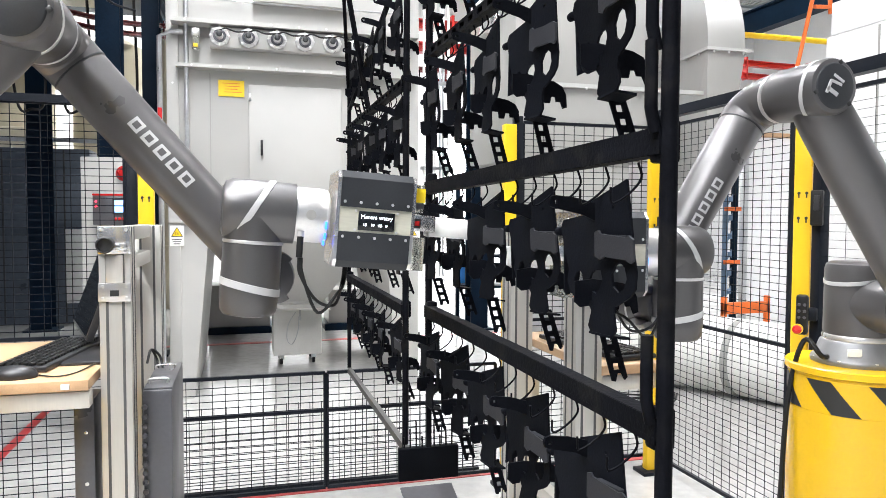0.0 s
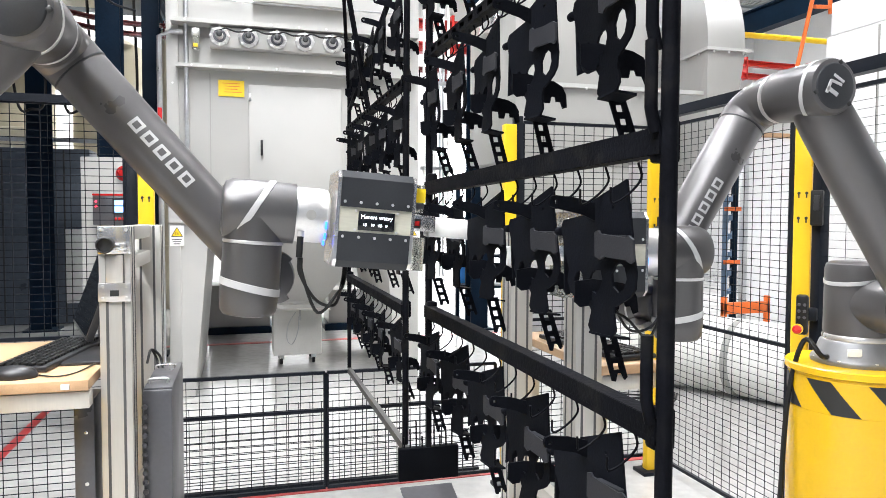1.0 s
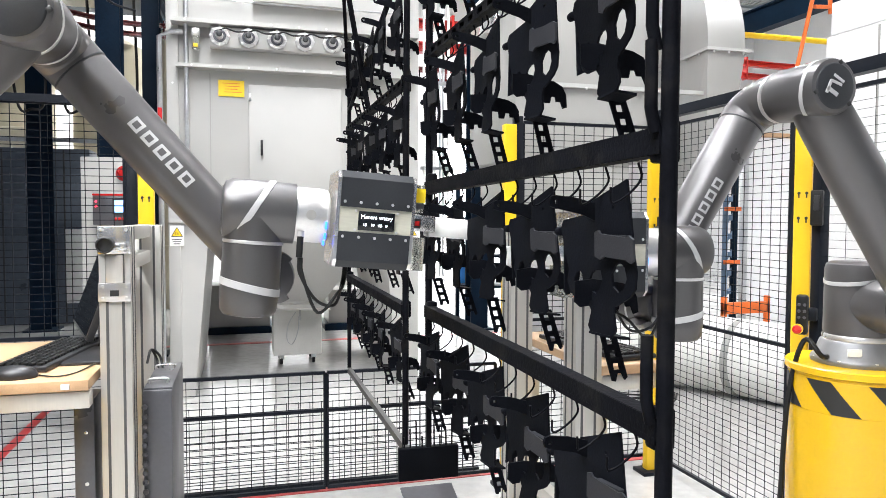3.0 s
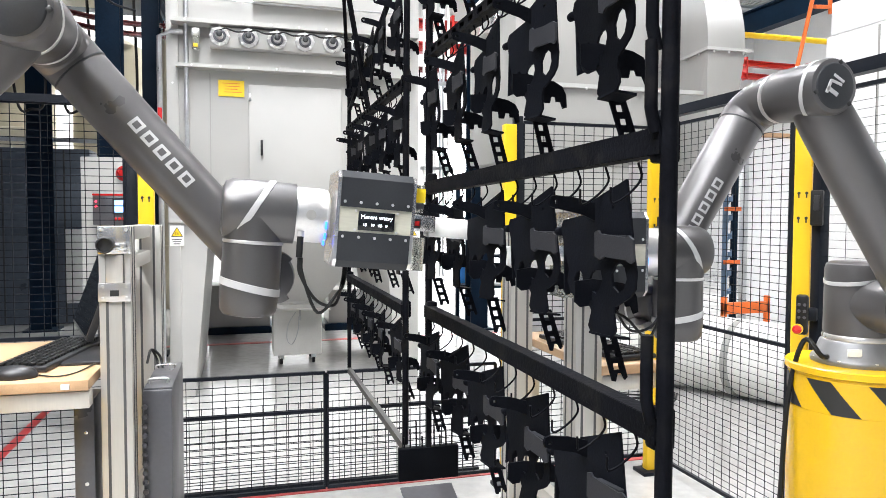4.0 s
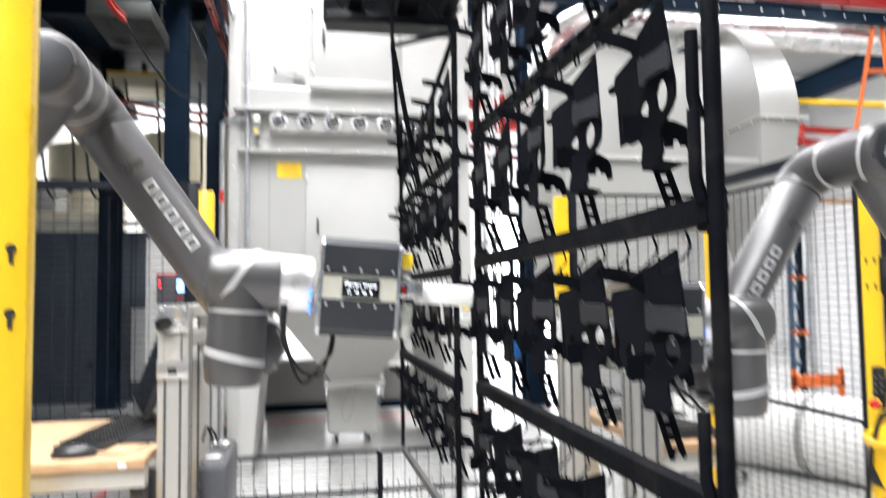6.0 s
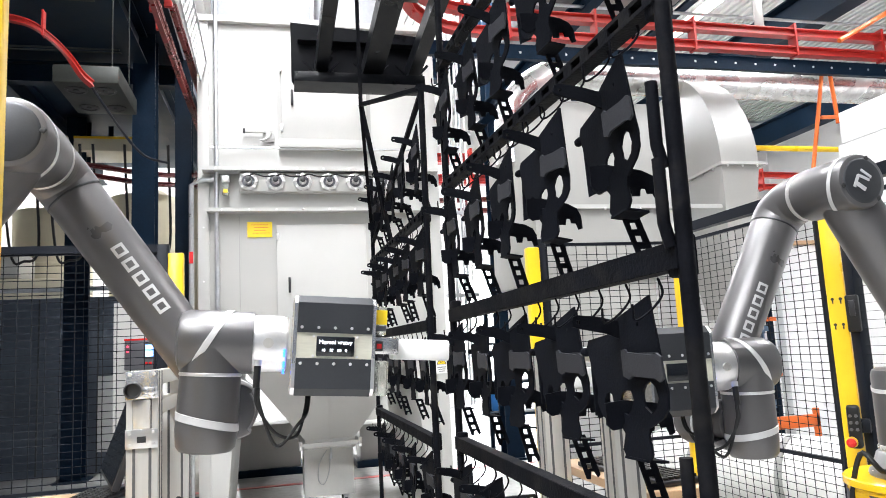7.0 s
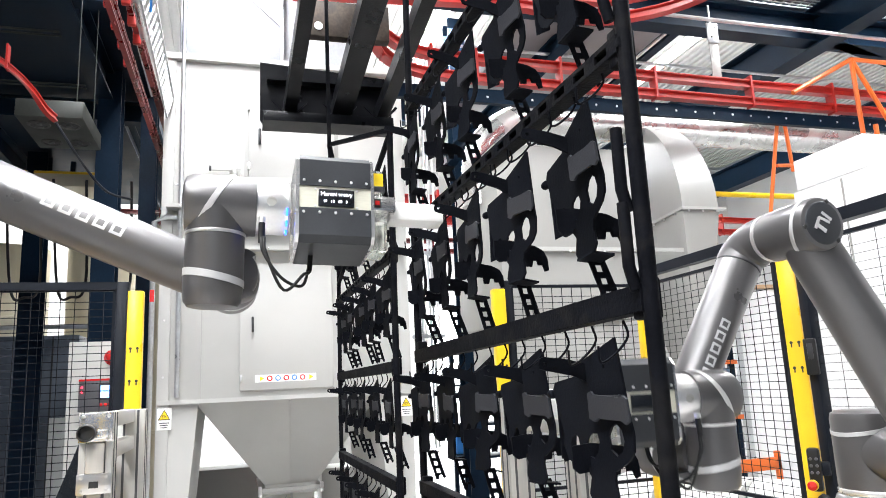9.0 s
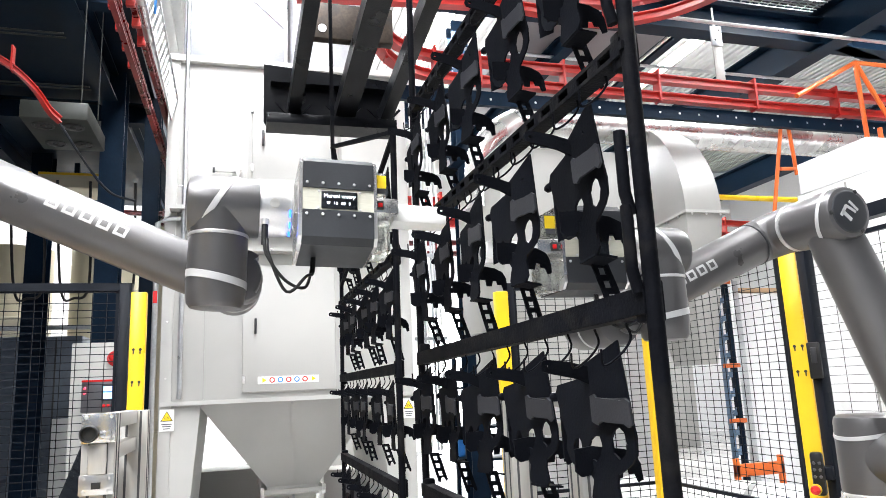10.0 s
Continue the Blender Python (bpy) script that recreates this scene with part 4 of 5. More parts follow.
for _k in range(9):
    part("pin", bm_tube([(XR - 0.06 + _k * 0.015, 1.655, 0.83), (XR - 0.06 + _k * 0.015, 1.659, 0.865 + 0.02 * (_k % 3))], 0.002, n=5), "rackblack", near_rack)

# carrier above the racks
carrier = empty("overhead_carrier", pose(0, 0, 0), "heavy black overhead carrier with long beams", "conveyor carrier", "", "structure")
_bm = bmesh.new()
add_plate(_bm, [[(0.11, 2.90), (0.72, 2.86), (0.72, 2.60), (0.14, 2.57), (0.11, 2.62)]], 0.012, Matrix.Translation((0, 3.15, 0)) @ FACE_CAMERA)
add_box(_bm, 0.41, 3.08, 2.575, 0.58, 0.14, 0.012)
part("end_plate", _bm, "carrier", carrier)
part("tray_lip", bm_box(0.41, 3.015, 2.592, 0.58, 0.008, 0.045, 0.002), "carrier", carrier)
part("back_fold", bm_box(0.42, 3.12, 2.80, 0.56, 0.05, 0.006), "carrier", carrier)
for _x in (0.24, 0.47, 0.66):
    part("beam", add_bar(bmesh.new(), (_x, 3.12, 2.66), (_x + 0.02, 0.6, 3.02), 0.055 if _x != 0.47 else 0.09, 0.07), "carrier", carrier)
    for _s in (-1, 1):
        part("gusset", add_bar(bmesh.new(), (_x, 3.1, 2.62), (_x + _s * 0.075, 3.1, 2.70), 0.012, 0.012), "carrier", carrier)
part("trolley", bm_box(0.46, 2.75, 2.92, 0.34, 0.05, 0.16, 0.004), "brown", carrier, "worn brown steel trolley")
# Solid pale disc; the brightness seen through the hole is its colour.
part("trolley_hole", add_lathe(bmesh.new(), [(0.018, 0), (0.018, 0.004)], Matrix.Translation((0.33, 2.722, 2.88)) @ FACE_CAMERA, 16), "roof", carrier)

# ---- robots ----
L1, L2 = 0.636, 0.59
Y_TOOL, Y_FORE, Y_UPPER, Y_BASE = 1.33, 1.52, 1.335, 1.545


def band(bm, r, h, slope, width, n=40, m=None):
    """A thin trim band round a cylinder about z, cut obliquely."""
    loops = []
    for rr, dh in ((r, 0), (r + 0.0012, 0.0006), (r + 0.0012, width), (r, width + 0.0006)):
        loops.append([Vector((rr * math.cos(2 * math.pi * k / n), rr * math.sin(2 * math.pi * k / n), h + dh + slope * math.cos(2 * math.pi * k / n))) for k in range(n)])
    if m is not None:
        loops = [[m @ p for p in lo] for lo in loops]
    made = [[bm.verts.new(p) for p in lo] for lo in loops]
    for a, b in zip(made, made[1:]):
        for i in range(n):
            bm.faces.new((a[i], a[(i + 1) % n], b[(i + 1) % n], b[i]))
    return bm


def patch(bm, r, z0, z1, a0, a1, n=5):
    """A plain block lying on a tube about z, between two angles from -y (degrees)."""
    for k in range(n):
        b0, b1 = (radians(a0 + (a1 - a0) * (k + j) / n) for j in (0, 1))
        q = [bm.verts.new((r * math.sin(b), -r * math.cos(b), z)) for b, z in ((b0, z0), (b1, z0), (b1, z1), (b0, z1))]
        bm.faces.new(q)
    return bm


def robot(sx, base, label, words):
    """A six-axis arm in its cell; sx: the way in which its tool points along x."""
    root = empty("industrial_robot", pose(*base), label, "robot", "robots")
    mirror = Matrix.Diagonal((sx, 1, 1, 1))

    def sub(name, bm, material, parent, label=""):
        for v in bm.verts:
            v.co += Vector((-0.013 if v.co.x < 0.045 else (-0.025 if sx > 0 else -0.045), 0, -0.015))
        bmesh.ops.transform(bm, matrix=mirror, verts=bm.verts)
        return part(name, bm, material, parent, label)

    # base: foot, ring and shoulder body
    foot = part("foot", add_lathe(bmesh.new(), [(0.114, 0.0), (0.116, 0.006), (0.114, 0.014), (0.107, 0.020), (0.093, 0.058), (0.086, 0.064)], None, 40), "basegrey", root, "grey cast robot foot")
    for k in range(8):
        a = 2 * math.pi * (k + 0.5) / 8
        part("bolt", bolt(Matrix.Translation((0.109 * math.cos(a), 0.109 * math.sin(a), 0.013)), 0.006), "ring", foot)
    part("name_plate", bm_box(-0.045, -0.096, 0.04, 0.034, 0.004, 0.02, 0, Matrix.Rotation(radians(-24), 4, "Z")), "paper", foot)
    part("sticker", add_plate(bmesh.new(), [[(-0.011, -0.009), (0.011, -0.009), (0, 0.010)]], 0.002, Matrix.Translation((0.02, -0.101, 0.036)) @ Matrix.Rotation(radians(-16), 4, "X") @ FACE_CAMERA), "label", foot)
    part("cable", bm_tube(smooth_path([(-0.09, 0.0, 0.02), (-0.13, -0.01, 0.025), (-0.15, 0.03, 0.06), (-0.17, 0.06, -0.1), (-0.19, 0.06, -0.4)]), 0.007, n=8), "rubber", foot)
    part("base_ring", add_lathe(bmesh.new(), [(0.085, 0.062), (0.088, 0.066), (0.088, 0.074), (0.085, 0.078)], None, 40), "ring", root)
    body = part("shoulder", add_lathe(bmesh.new(), [(0.084, 0.076), (0.086, 0.085), (0.085, 0.255), (0.081, 0.268), (0.072, 0.274), (0.030, 0.276)], None, 44), "arm", root)
    part("trim", band(bmesh.new(), 0.0855, 0.228, 0.018, 0.010), "stripe", body)
    part("shoulder_housing", add_lathe(bmesh.new(), round_cyl(0.074, 0.02, Y_BASE - Y_UPPER - 0.06, 0.008), Matrix.Translation((0, 0, 0.165)) @ Matrix.Rotation(radians(90), 4, "X"), 40), "arm", body)
    part("shoulder_ring", add_lathe(bmesh.new(), round_cyl(0.0765, 0.165, 0.176, 0.002), Matrix.Translation((0, 0, 0.165)) @ Matrix.Rotation(radians(90), 4, "X"), 40), "ring", body)

    # upper arm, from shoulder axis to elbow axis
    bm = bmesh.new()
    add_lathe(bm, round_cyl(0.073, -0.075, 0.066, 0.012), ALONG_Y, 40)
    add_tube(bm, [(0, 0, 0.02), (0, 0, 0.08), (0, 0, 0.30), (0, 0, L1 - 0.08), (0, 0, L1 - 0.01)], [0.068, 0.068, 0.066, 0.061, 0.056], 36)
    add_lathe(bm, round_cyl(0.062, -0.072, 0.090, 0.010), Matrix.Translation((0, 0, L1)) @ ALONG_Y, 40)
    upper = part("upper_arm", bm, "arm", root)
    part("trim", band(bmesh.new(), 0.0622, -0.022, 0.028, 0.010, m=Matrix.Translation((0, 0, L1)) @ ALONG_Y @ Matrix.Rotation(radians(60), 4, "Z")), "stripe", upper)
    part("elbow_ring", add_lathe(bmesh.new(), round_cyl(0.0605, 0.089, 0.099, 0.002), Matrix.Translation((0, 0, L1)) @ ALONG_Y, 40), "ring", upper)
    part("elbow_cap", add_lathe(bmesh.new(), [(0.046, -0.0745), (0.050, -0.073), (0.052, -0.070)], Matrix.Translation((0, 0, L1)) @ ALONG_Y, 36), "panel", upper)
    if sx < 0:
        th = radians(-30)
        for u, w, tilt in ((-0.016, 0.009, 0.35), (0.006, 0.006, -0.35), (0.017, 0.006, 0.35)):
            part("emblem_bar", bm_box(u, -0.0755, L1 + 0.002, w, 0.0016, 0.030, 0, Matrix.Translation((0, 0, L1)) @ Matrix.Rotation(th + 0.3 * tilt, 4, "Y") @ Matrix.Translation((0, 0, -L1))), "stripe", upper)
        part("emblem_bar", bm_box(-0.010, -0.0755, L1 + 0.017, 0.03, 0.0016, 0.007, 0, Matrix.Translation((0, 0, L1)) @ Matrix.Rotation(th, 4, "Y") @ Matrix.Translation((0, 0, -L1))), "stripe", upper)
    for a in (40, 160, 280):
        part("cap_screw", bm_box(0.053 * math.cos(radians(a)), -0.0725, L1 + 0.053 * math.sin(radians(a)), 0.010, 0.004, 0.010, 0.002), "ink", upper)

    # forearm, from elbow axis to wrist axis
    dy = Y_UPPER - Y_FORE + 0.097
    path = [(0, dy, 0), (0, dy + 0.03, 0.001), (0, -0.034, 0.008), (0, -0.008, 0.028), (0, 0.0, 0.048), (0, 0, 0.072)]
    bm = add_tube(bmesh.new(), smooth_path(path, 4), [0.059 - 0.003 * k / 20 for k in range(21)], 36)
    fore = part("forearm", bm, "arm", root)
    part("tube", add_tube(bmesh.new(), [(0, 0, 0.068), (0, 0, 0.071), (0, 0, L2 - 0.02), (0, 0, L2 - 0.01)], [0.0540, 0.0550, 0.0505, 0.04], 40), "arm", fore)
    part("seam", add_lathe(bmesh.new(), [(0.0540, 0.0665), (0.0568, 0.0675), (0.0568, 0.070), (0.0540, 0.071)], None, 40), "panel", fore)
    part("wrist_housing", add_lathe(bmesh.new(), round_cyl(0.053, -0.130, 0.058, 0.012), Matrix.Translation((0, 0, L2)) @ ALONG_Y, 36), "arm", fore)
    part("wrist_ring", add_lathe(bmesh.new(), round_cyl(0.0545, -0.030, -0.022, 0.002), Matrix.Translation((0, 0, L2)) @ ALONG_Y, 36), "stripe", fore)
    for k in range(5):
        z, h = words + k * 0.0335, 0.025
        a0, a1 = (-25, 1) if sx > 0 else (-4, 22)
        bm = bmesh.new()
        for z0, z1, b0, b1 in ((z, z + 0.006, a0, a1), (z + h - 0.006, z + h, a0, a1), (z + 0.006, z + h - 0.006, a0, a0 + 6), (z + 0.006, z + h - 0.006, a1 - 6, a1)):
            patch(bm, 0.0556 - 0.0045 * z / L2, z0, z1, b0, b1)
        part("brand_frame", bm, "stripe", fore)

    # wrist with the sensor head; its origin is the wrist axis in the tool's plane
    bm = bmesh.new()
    add_lathe(bm, [(0.036, -0.068), (0.044, -0.066), (0.050, -0.058), (0.053, -0.03), (0.052, 0.064)], Matrix.Translation((-0.03, 0, 0)), 40)
    wrist = sub("wrist", bm, "arm", root)
    sub("trim", band(bmesh.new(), 0.0528, -0.022, 0.010, 0.013, m=Matrix.Translation((-0.03, 0, 0)) @ Matrix.Rotation(radians(180), 4, "Z")), "stripe", wrist)
    sub("wrist_ring", add_lathe(bmesh.new(), round_cyl(0.0535, 0.062, 0.069, 0.002), Matrix.Translation((-0.03, 0, 0)), 40), "ring", wrist)
    sub("side_joint", add_lathe(bmesh.new(), round_cyl(0.05, 0.02, 0.09, 0.006), Matrix.Translation((0.012, 0, 0)) @ ALONG_Y, 36), "arm", wrist)
    bm = bmesh.new()
    add_lathe(bm, [(0.040, -0.088), (0.050, -0.084), (0.0555, -0.072), (0.056, -0.02), (0.055, 0.052)], Matrix.Translation((0, 0, 0.122)) @ ALONG_X, 44)
    add_tube(bm, [(-0.03, 0, 0.066), (-0.03, 0, 0.08), (-0.03, 0, 0.11)], [0.0525, 0.0535, 0.0555], 40)
    sub("end_joint", bm, "arm", wrist)
    sub("end_trim", band(bmesh.new(), 0.0562, -0.040, -0.032, 0.012, m=Matrix.Translation((0, 0, 0.122)) @ ALONG_X), "stripe", wrist)
    sub("flange", add_lathe(bmesh.new(), [(0.050, 0.052), (0.0505, 0.056), (0.0505, 0.100), (0.049, 0.104), (0.049, 0.108), (0.044, 0.112)], Matrix.Translation((0, 0, 0.122)) @ ALONG_X, 44), "ring", wrist, "machined silver tool flange")
    sub("flange_button", add_lathe(bmesh.new(), [(0.009, 0), (0.009, 0.003), (0.006, 0.003), (0.006, 0.001), (0.003, 0.001)], Matrix.Translation((0.078, -0.0495, 0.122)) @ FACE_CAMERA, 18), "alu", wrist)
    for a in (200, 225, 250):
        sub("status_light", bm_box(0.106, 0.0495 * math.sin(radians(a)), 0.122 + 0.0495 * math.cos(radians(a)) - 0.0, 0.004, 0.006, 0.014, 0.001), "blueled", wrist, "glowing blue status light")
    # sensor housing: end plates, chamfered covers, middle band
    def octagon(h, w, c):
        return [(-w, -h + c), (-w + c, -h), (w - c, -h), (w, -h + c), (w, h - c), (w - c, h), (-w + c, h), (-w, h - c)]
    zc = 0.120
    head = sub("sensor_head", bm_box(0.1905, 0, zc, 0.132, 0.139, 0.050), "band", root, "bare aluminium middle of the gauge housing")
    for x, t in ((0.122, 0.006), (0.259, 0.006)):
        bm = rings(bmesh.new(), [[Vector((x + d, a, zc + b)) for a, b in octagon(0.085, 0.071, 0.012)] for d in (-t / 2, t / 2)])
        sub("end_plate", bm, "alubright", head, "bright milled end plate")
    for s, nm in ((1, "upper_cover"), (-1, "lower_cover")):
        o = [(a, b) for a, b in ((-0.0725, 0.022), (-0.0725, 0.074), (-0.061, 0.0865), (0.061, 0.0865), (0.0725, 0.074), (0.0725, 0.022))]
        bm = rings(bmesh.new(), [[Vector((x, a, zc + s * b)) for a, b in o] for x in (0.1255, 0.2555)])
        cov = sub(nm, bm, "panel", head, "anthracite sheet cover")
        for k in range(5):
            sub("screw", bolt(Matrix.Translation((0.133 + k * 0.0287, -0.0725, zc + s * 0.031)) @ FACE_CAMERA, 0.0028), "ring", head)
    disp = sub("display", bm_box(0.192, -0.0705, zc - 0.001, 0.066, 0.004, 0.034, 0.001), "screen", head, "small dark display with white words")
    if sx > 0:
        sub("display_words", add_text(bmesh.new(), "Mereni vrstvy", 0.0105, Matrix.Translation((0.192, -0.0728, zc + 0.006)) @ FACE_CAMERA), "glyph", head)
        sub("display_digits", add_text(bmesh.new(), "10   10   60   0", 0.0075, Matrix.Translation((0.190, -0.0728, zc - 0.008)) @ FACE_CAMERA), "glyph", head)
    for a, b in ((0.154, 0.016), (0.230, 0.016), (0.154, -0.018), (0.230, -0.018)):
        sub("screw", bolt(Matrix.Translation((a, -0.0695, zc + b)) @ FACE_CAMERA, 0.0024), "ring", head)
    # probe end
    sub("clear_block", bm_box(0.276, -0.01, zc - 0.055, 0.030, 0.07, 0.062, 0.002), "clear", head, "clear acrylic block")
    sub("clear_block_top", bm_box(0.272, -0.02, zc + 0.048, 0.024, 0.05, 0.052, 0.002, None), "clear", head, "clear acrylic block with a yellow label")
    sub("laser_label", bm_box(0.274, -0.0465, zc + 0.054, 0.022, 0.002, 0.026), "label", head)
    sub("laser_label_text", bm_box(0.274, -0.0465, zc + 0.034, 0.020, 0.002, 0.010), "cabinet", head)
    sub("probe_mount", bm_box(0.284, -0.03, zc + 0.003, 0.046, 0.045, 0.030, 0.002), "alubright", head)
    sub("sensor_window", bm_box(0.270, -0.0535, zc + 0.002, 0.016, 0.003, 0.018, 0.001), "ink", head)
    sub("sensor_light", bm_box(0.271, -0.0555, zc + 0.002, 0.009, 0.002, 0.009, 0.001), "redlight", head)
    sub("probe_tip", bm_box(0.353, -0.012, zc - 0.002, 0.108, 0.044, 0.038, 0.005), "white", head, "white plastic measuring tip")
    sub("probe_contact", add_lathe(bmesh.new(), [(0.010, 0), (0.010, 0.006), (0.004, 0.008)], Matrix.Translation((0.406, -0.012, zc - 0.004)) @ ALONG_X, 16), "rubber", head)
    # cables from flange to housing
    sub("plug", bm_tube([(0.062, -0.046, zc - 0.036), (0.062, -0.050, zc - 0.075)], 0.006, n=10), "rubber", wrist)
    sub("plug_collar", bm_tube([(0.062, -0.046, zc - 0.028), (0.062, -0.047, zc - 0.038)], 0.0066, n=10), "ring", wrist)
    for k, (d, e) in enumerate(((0.0, 0.0), (0.004, 0.022))):
        sub("cable", bm_tube(smooth_path([(0.062 + d, -0.05, zc - 0.075), (0.066 + d, -0.052, zc - 0.105), (0.098 + d, -0.05, zc - 0.150 - e), (0.134 + d, -0.03, zc - 0.158 + e), (0.148 + d, 0.0, zc - 0.12), (0.152 + d, 0.01, zc - 0.082)], 6), 0.0030, n=8), "rubber", head)
    return root, upper, fore, wrist, head


LEFT_BASE, RIGHT_BASE = (-0.79, Y_BASE, 1.11), (1.612, Y_BASE, 1.008)
left_arm = robot(1, LEFT_BASE, "graphite grey six-axis robot arm with a coating gauge", 0.205)
right_arm = robot(-1, RIGHT_BASE, "graphite grey six-axis robot arm on a yellow pedestal", 0.235)


def pedestal(x, y, z):
    root = empty("robot_pedestal", pose(x, y, 0), "glossy yellow round robot pedestal with hazard stripes", "pedestal", "robot pedestals")
    part("column", add_lathe(bmesh.new(), [(0.170, 0.0), (0.170, z - 0.02)], None, 56), "yellow2", root)
    part("top_plate", add_lathe(bmesh.new(), [(0.174, z - 0.022), (0.1785, z - 0.019), (0.1785, z - 0.003), (0.175, z)], None, 56), "yellow2", root)
    part("tape", add_lathe(bmesh.new(), [(0.1698, z - 0.118), (0.1708, z - 0.117), (0.1708, z - 0.031), (0.1698, z - 0.030)], None, 56), "yellow2", root)
    for k in range(7):
        bm = bmesh.new()
        r, a0, q = 0.1718, 2 * math.pi * k / 7, 8
        for j in range(q):
            z0, z1 = (z - 0.116 + 0.084 * (j + d) / q for d in (0, 1))
            for i in range(6):
                u, v = (a0 + 0.40 * (i + d) / 6 for d in (0, 1))
                s0, s1 = -0.42 * j / q, -0.42 * (j + 1) / q
                bm.faces.new([bm.verts.new((r * math.cos(w), r * math.sin(w), zz)) for w, zz in ((u + s0, z0), (v + s0, z0), (v + s1, z1), (u + s1, z1))])
        part("hazard_stripe", bm, "ink", root)
    return root


pedestal(*RIGHT_BASE)
pedestal(*LEFT_BASE)


def elbow(j2, j4):
    """The elbow's place above the line from shoulder to wrist (x, z)."""
    d = Vector((j4[0] - j2[0], j4[1] - j2[1]))
    a = (L1 * L1 - L2 * L2 + d.length_squared) / (2 * d.length)
    h = math.sqrt(max(1e-6, L1 * L1 - a * a))
    n = Vector((-d.y, d.x)).normalized()
    if n.y < 0:
        n = -n
    p = Vector(j2) + d.normalized() * a + n * h
    return p.x, p.y


def arm_rows(base, path):
    """Rows for upper arm, forearm, wrist and sensor head; spin: the head's turn about the tool's axis."""
    j2 = (base[0], base[2] + 0.165)
    rows = ([], [], [], [])
    for t, x, z, tilt, wx, wz, spin in path:
        e = elbow(j2, (x, z))
        up = math.degrees(math.atan2(e[0] - j2[0], e[1] - j2[1]))
        fo = math.degrees(math.atan2(x - e[0], z - e[1]))
        rows[0].append((t, pose(0, Y_UPPER - base[1], 0.165, 0, up, 0)))
        rows[1].append((t, pose(e[0] - base[0], Y_FORE - base[1], e[1] - base[2], 0, fo, 0)))
        grip = pose(x + wx - base[0], Y_TOOL - base[1], z + wz - base[2], 0, tilt, 0)
        rows[2].append((t, grip))
        rows[3].append((t, grip @ Matrix.Translation((0, 0, 0.105)) @ pose(0, 0, 0, spin, 0, 0) @ Matrix.Translation((0, 0, -0.105))))
    return rows


LEFT_PATH = [(t, x, z, tilt, 0.013, 0.015, spin) for t, x, z, tilt, spin in (
    (0.0, 0.042, 1.285, 4.5, 0),
    (4.75, 0.042, 1.285, 4.5, 0),
    (4.9, 0.016, 1.287, 4.5, 0),
    (5.0, -0.023, 1.289, 4.5, 0),
    (5.1, -0.062, 1.297, 4.5, 0),
    (5.2, -0.072, 1.301, 4.5, 0),
    (5.4, -0.073, 1.301, 4.5, 0),
    (7.6, -0.073, 1.301, 4.5, 0),
    (7.8, -0.07, 1.318, 4.0, 0),
    (8.0, -0.047, 1.391, 3.5, -1),
    (8.1, -0.042, 1.438, 3.2, -2),
    (8.2, -0.032, 1.48, 3.0, -3),
    (8.3, -0.025, 1.526, 2.5, -4),
    (8.4, -0.014, 1.564, 2.2, -5),
    (8.5, -0.006, 1.584, 2.0, -6),
    (8.6, -0.002, 1.606, 2.0, -7),
    (8.75, 0.0, 1.619, 2.0, -8),
    (8.9, 0.001, 1.621, 2.0, -8.5),
    (10.0, 0.001, 1.621, 2.0, -8.5))]
RIGHT_PATH = [(t, x, z, 0, wx, wz, 0) for t, x, z, wx, wz in (
    (0.0, 0.923, 1.187, -0.066, 0.033),
    (6.2, 0.923, 1.187, -0.066, 0.033),
    (7.2, 1.0, 1.19, -0.06, 0.03),
    (8.85, 1.0, 1.19, -0.06, 0.03),
    (9.0, 0.982, 1.215, -0.05, 0.027),
    (9.2, 0.925, 1.315, -0.034, 0.027),
    (9.35, 0.89, 1.385, -0.02, 0.028),
    (9.5, 0.868, 1.445, -0.012, 0.03),
    (9.65, 0.835, 1.51, 0.01, 0.033),
    (9.8, 0.815, 1.525, 0.027, 0.035),
    (10.0, 0.815, 1.525, 0.027, 0.035))]


def motions():
    for arm, base, path in ((left_arm, LEFT_BASE, LEFT_PATH), (right_arm, RIGHT_BASE, RIGHT_PATH)):
        for piece, rows in zip(arm[1:], arm_rows(base, path)):
            walk(piece, rows)

# ---- control stations at both sides ----


def profile_post(bm_parent, x, y, z0, z1, wx=0.08, wy=0.08):
    p = part("profile_post", bm_box(x, y, (z0 + z1) / 2, wx, wy, z1 - z0, 0.003), "alu", bm_parent)
    # Grooves are flat strips; the recess's shade is in their dark colour.
    for dx in ((-0.02, 0.02) if wx > 0.06 else (0.0,)):
        part("groove", bm_box(x + dx, y - wy / 2 - 0.0006, (z0 + z1) / 2, 0.007, 0.002, z1 - z0 - 0.004), "groove", p)
    for dy in ((-0.02, 0.02) if wy > 0.06 else (0.0,)):
        for s in (-1, 1):
            part("groove", bm_box(x + s * (wx / 2 + 0.0006), y + dy, (z0 + z1) / 2, 0.002, 0.007, z1 - z0 - 0.004), "groove", p)
    return p


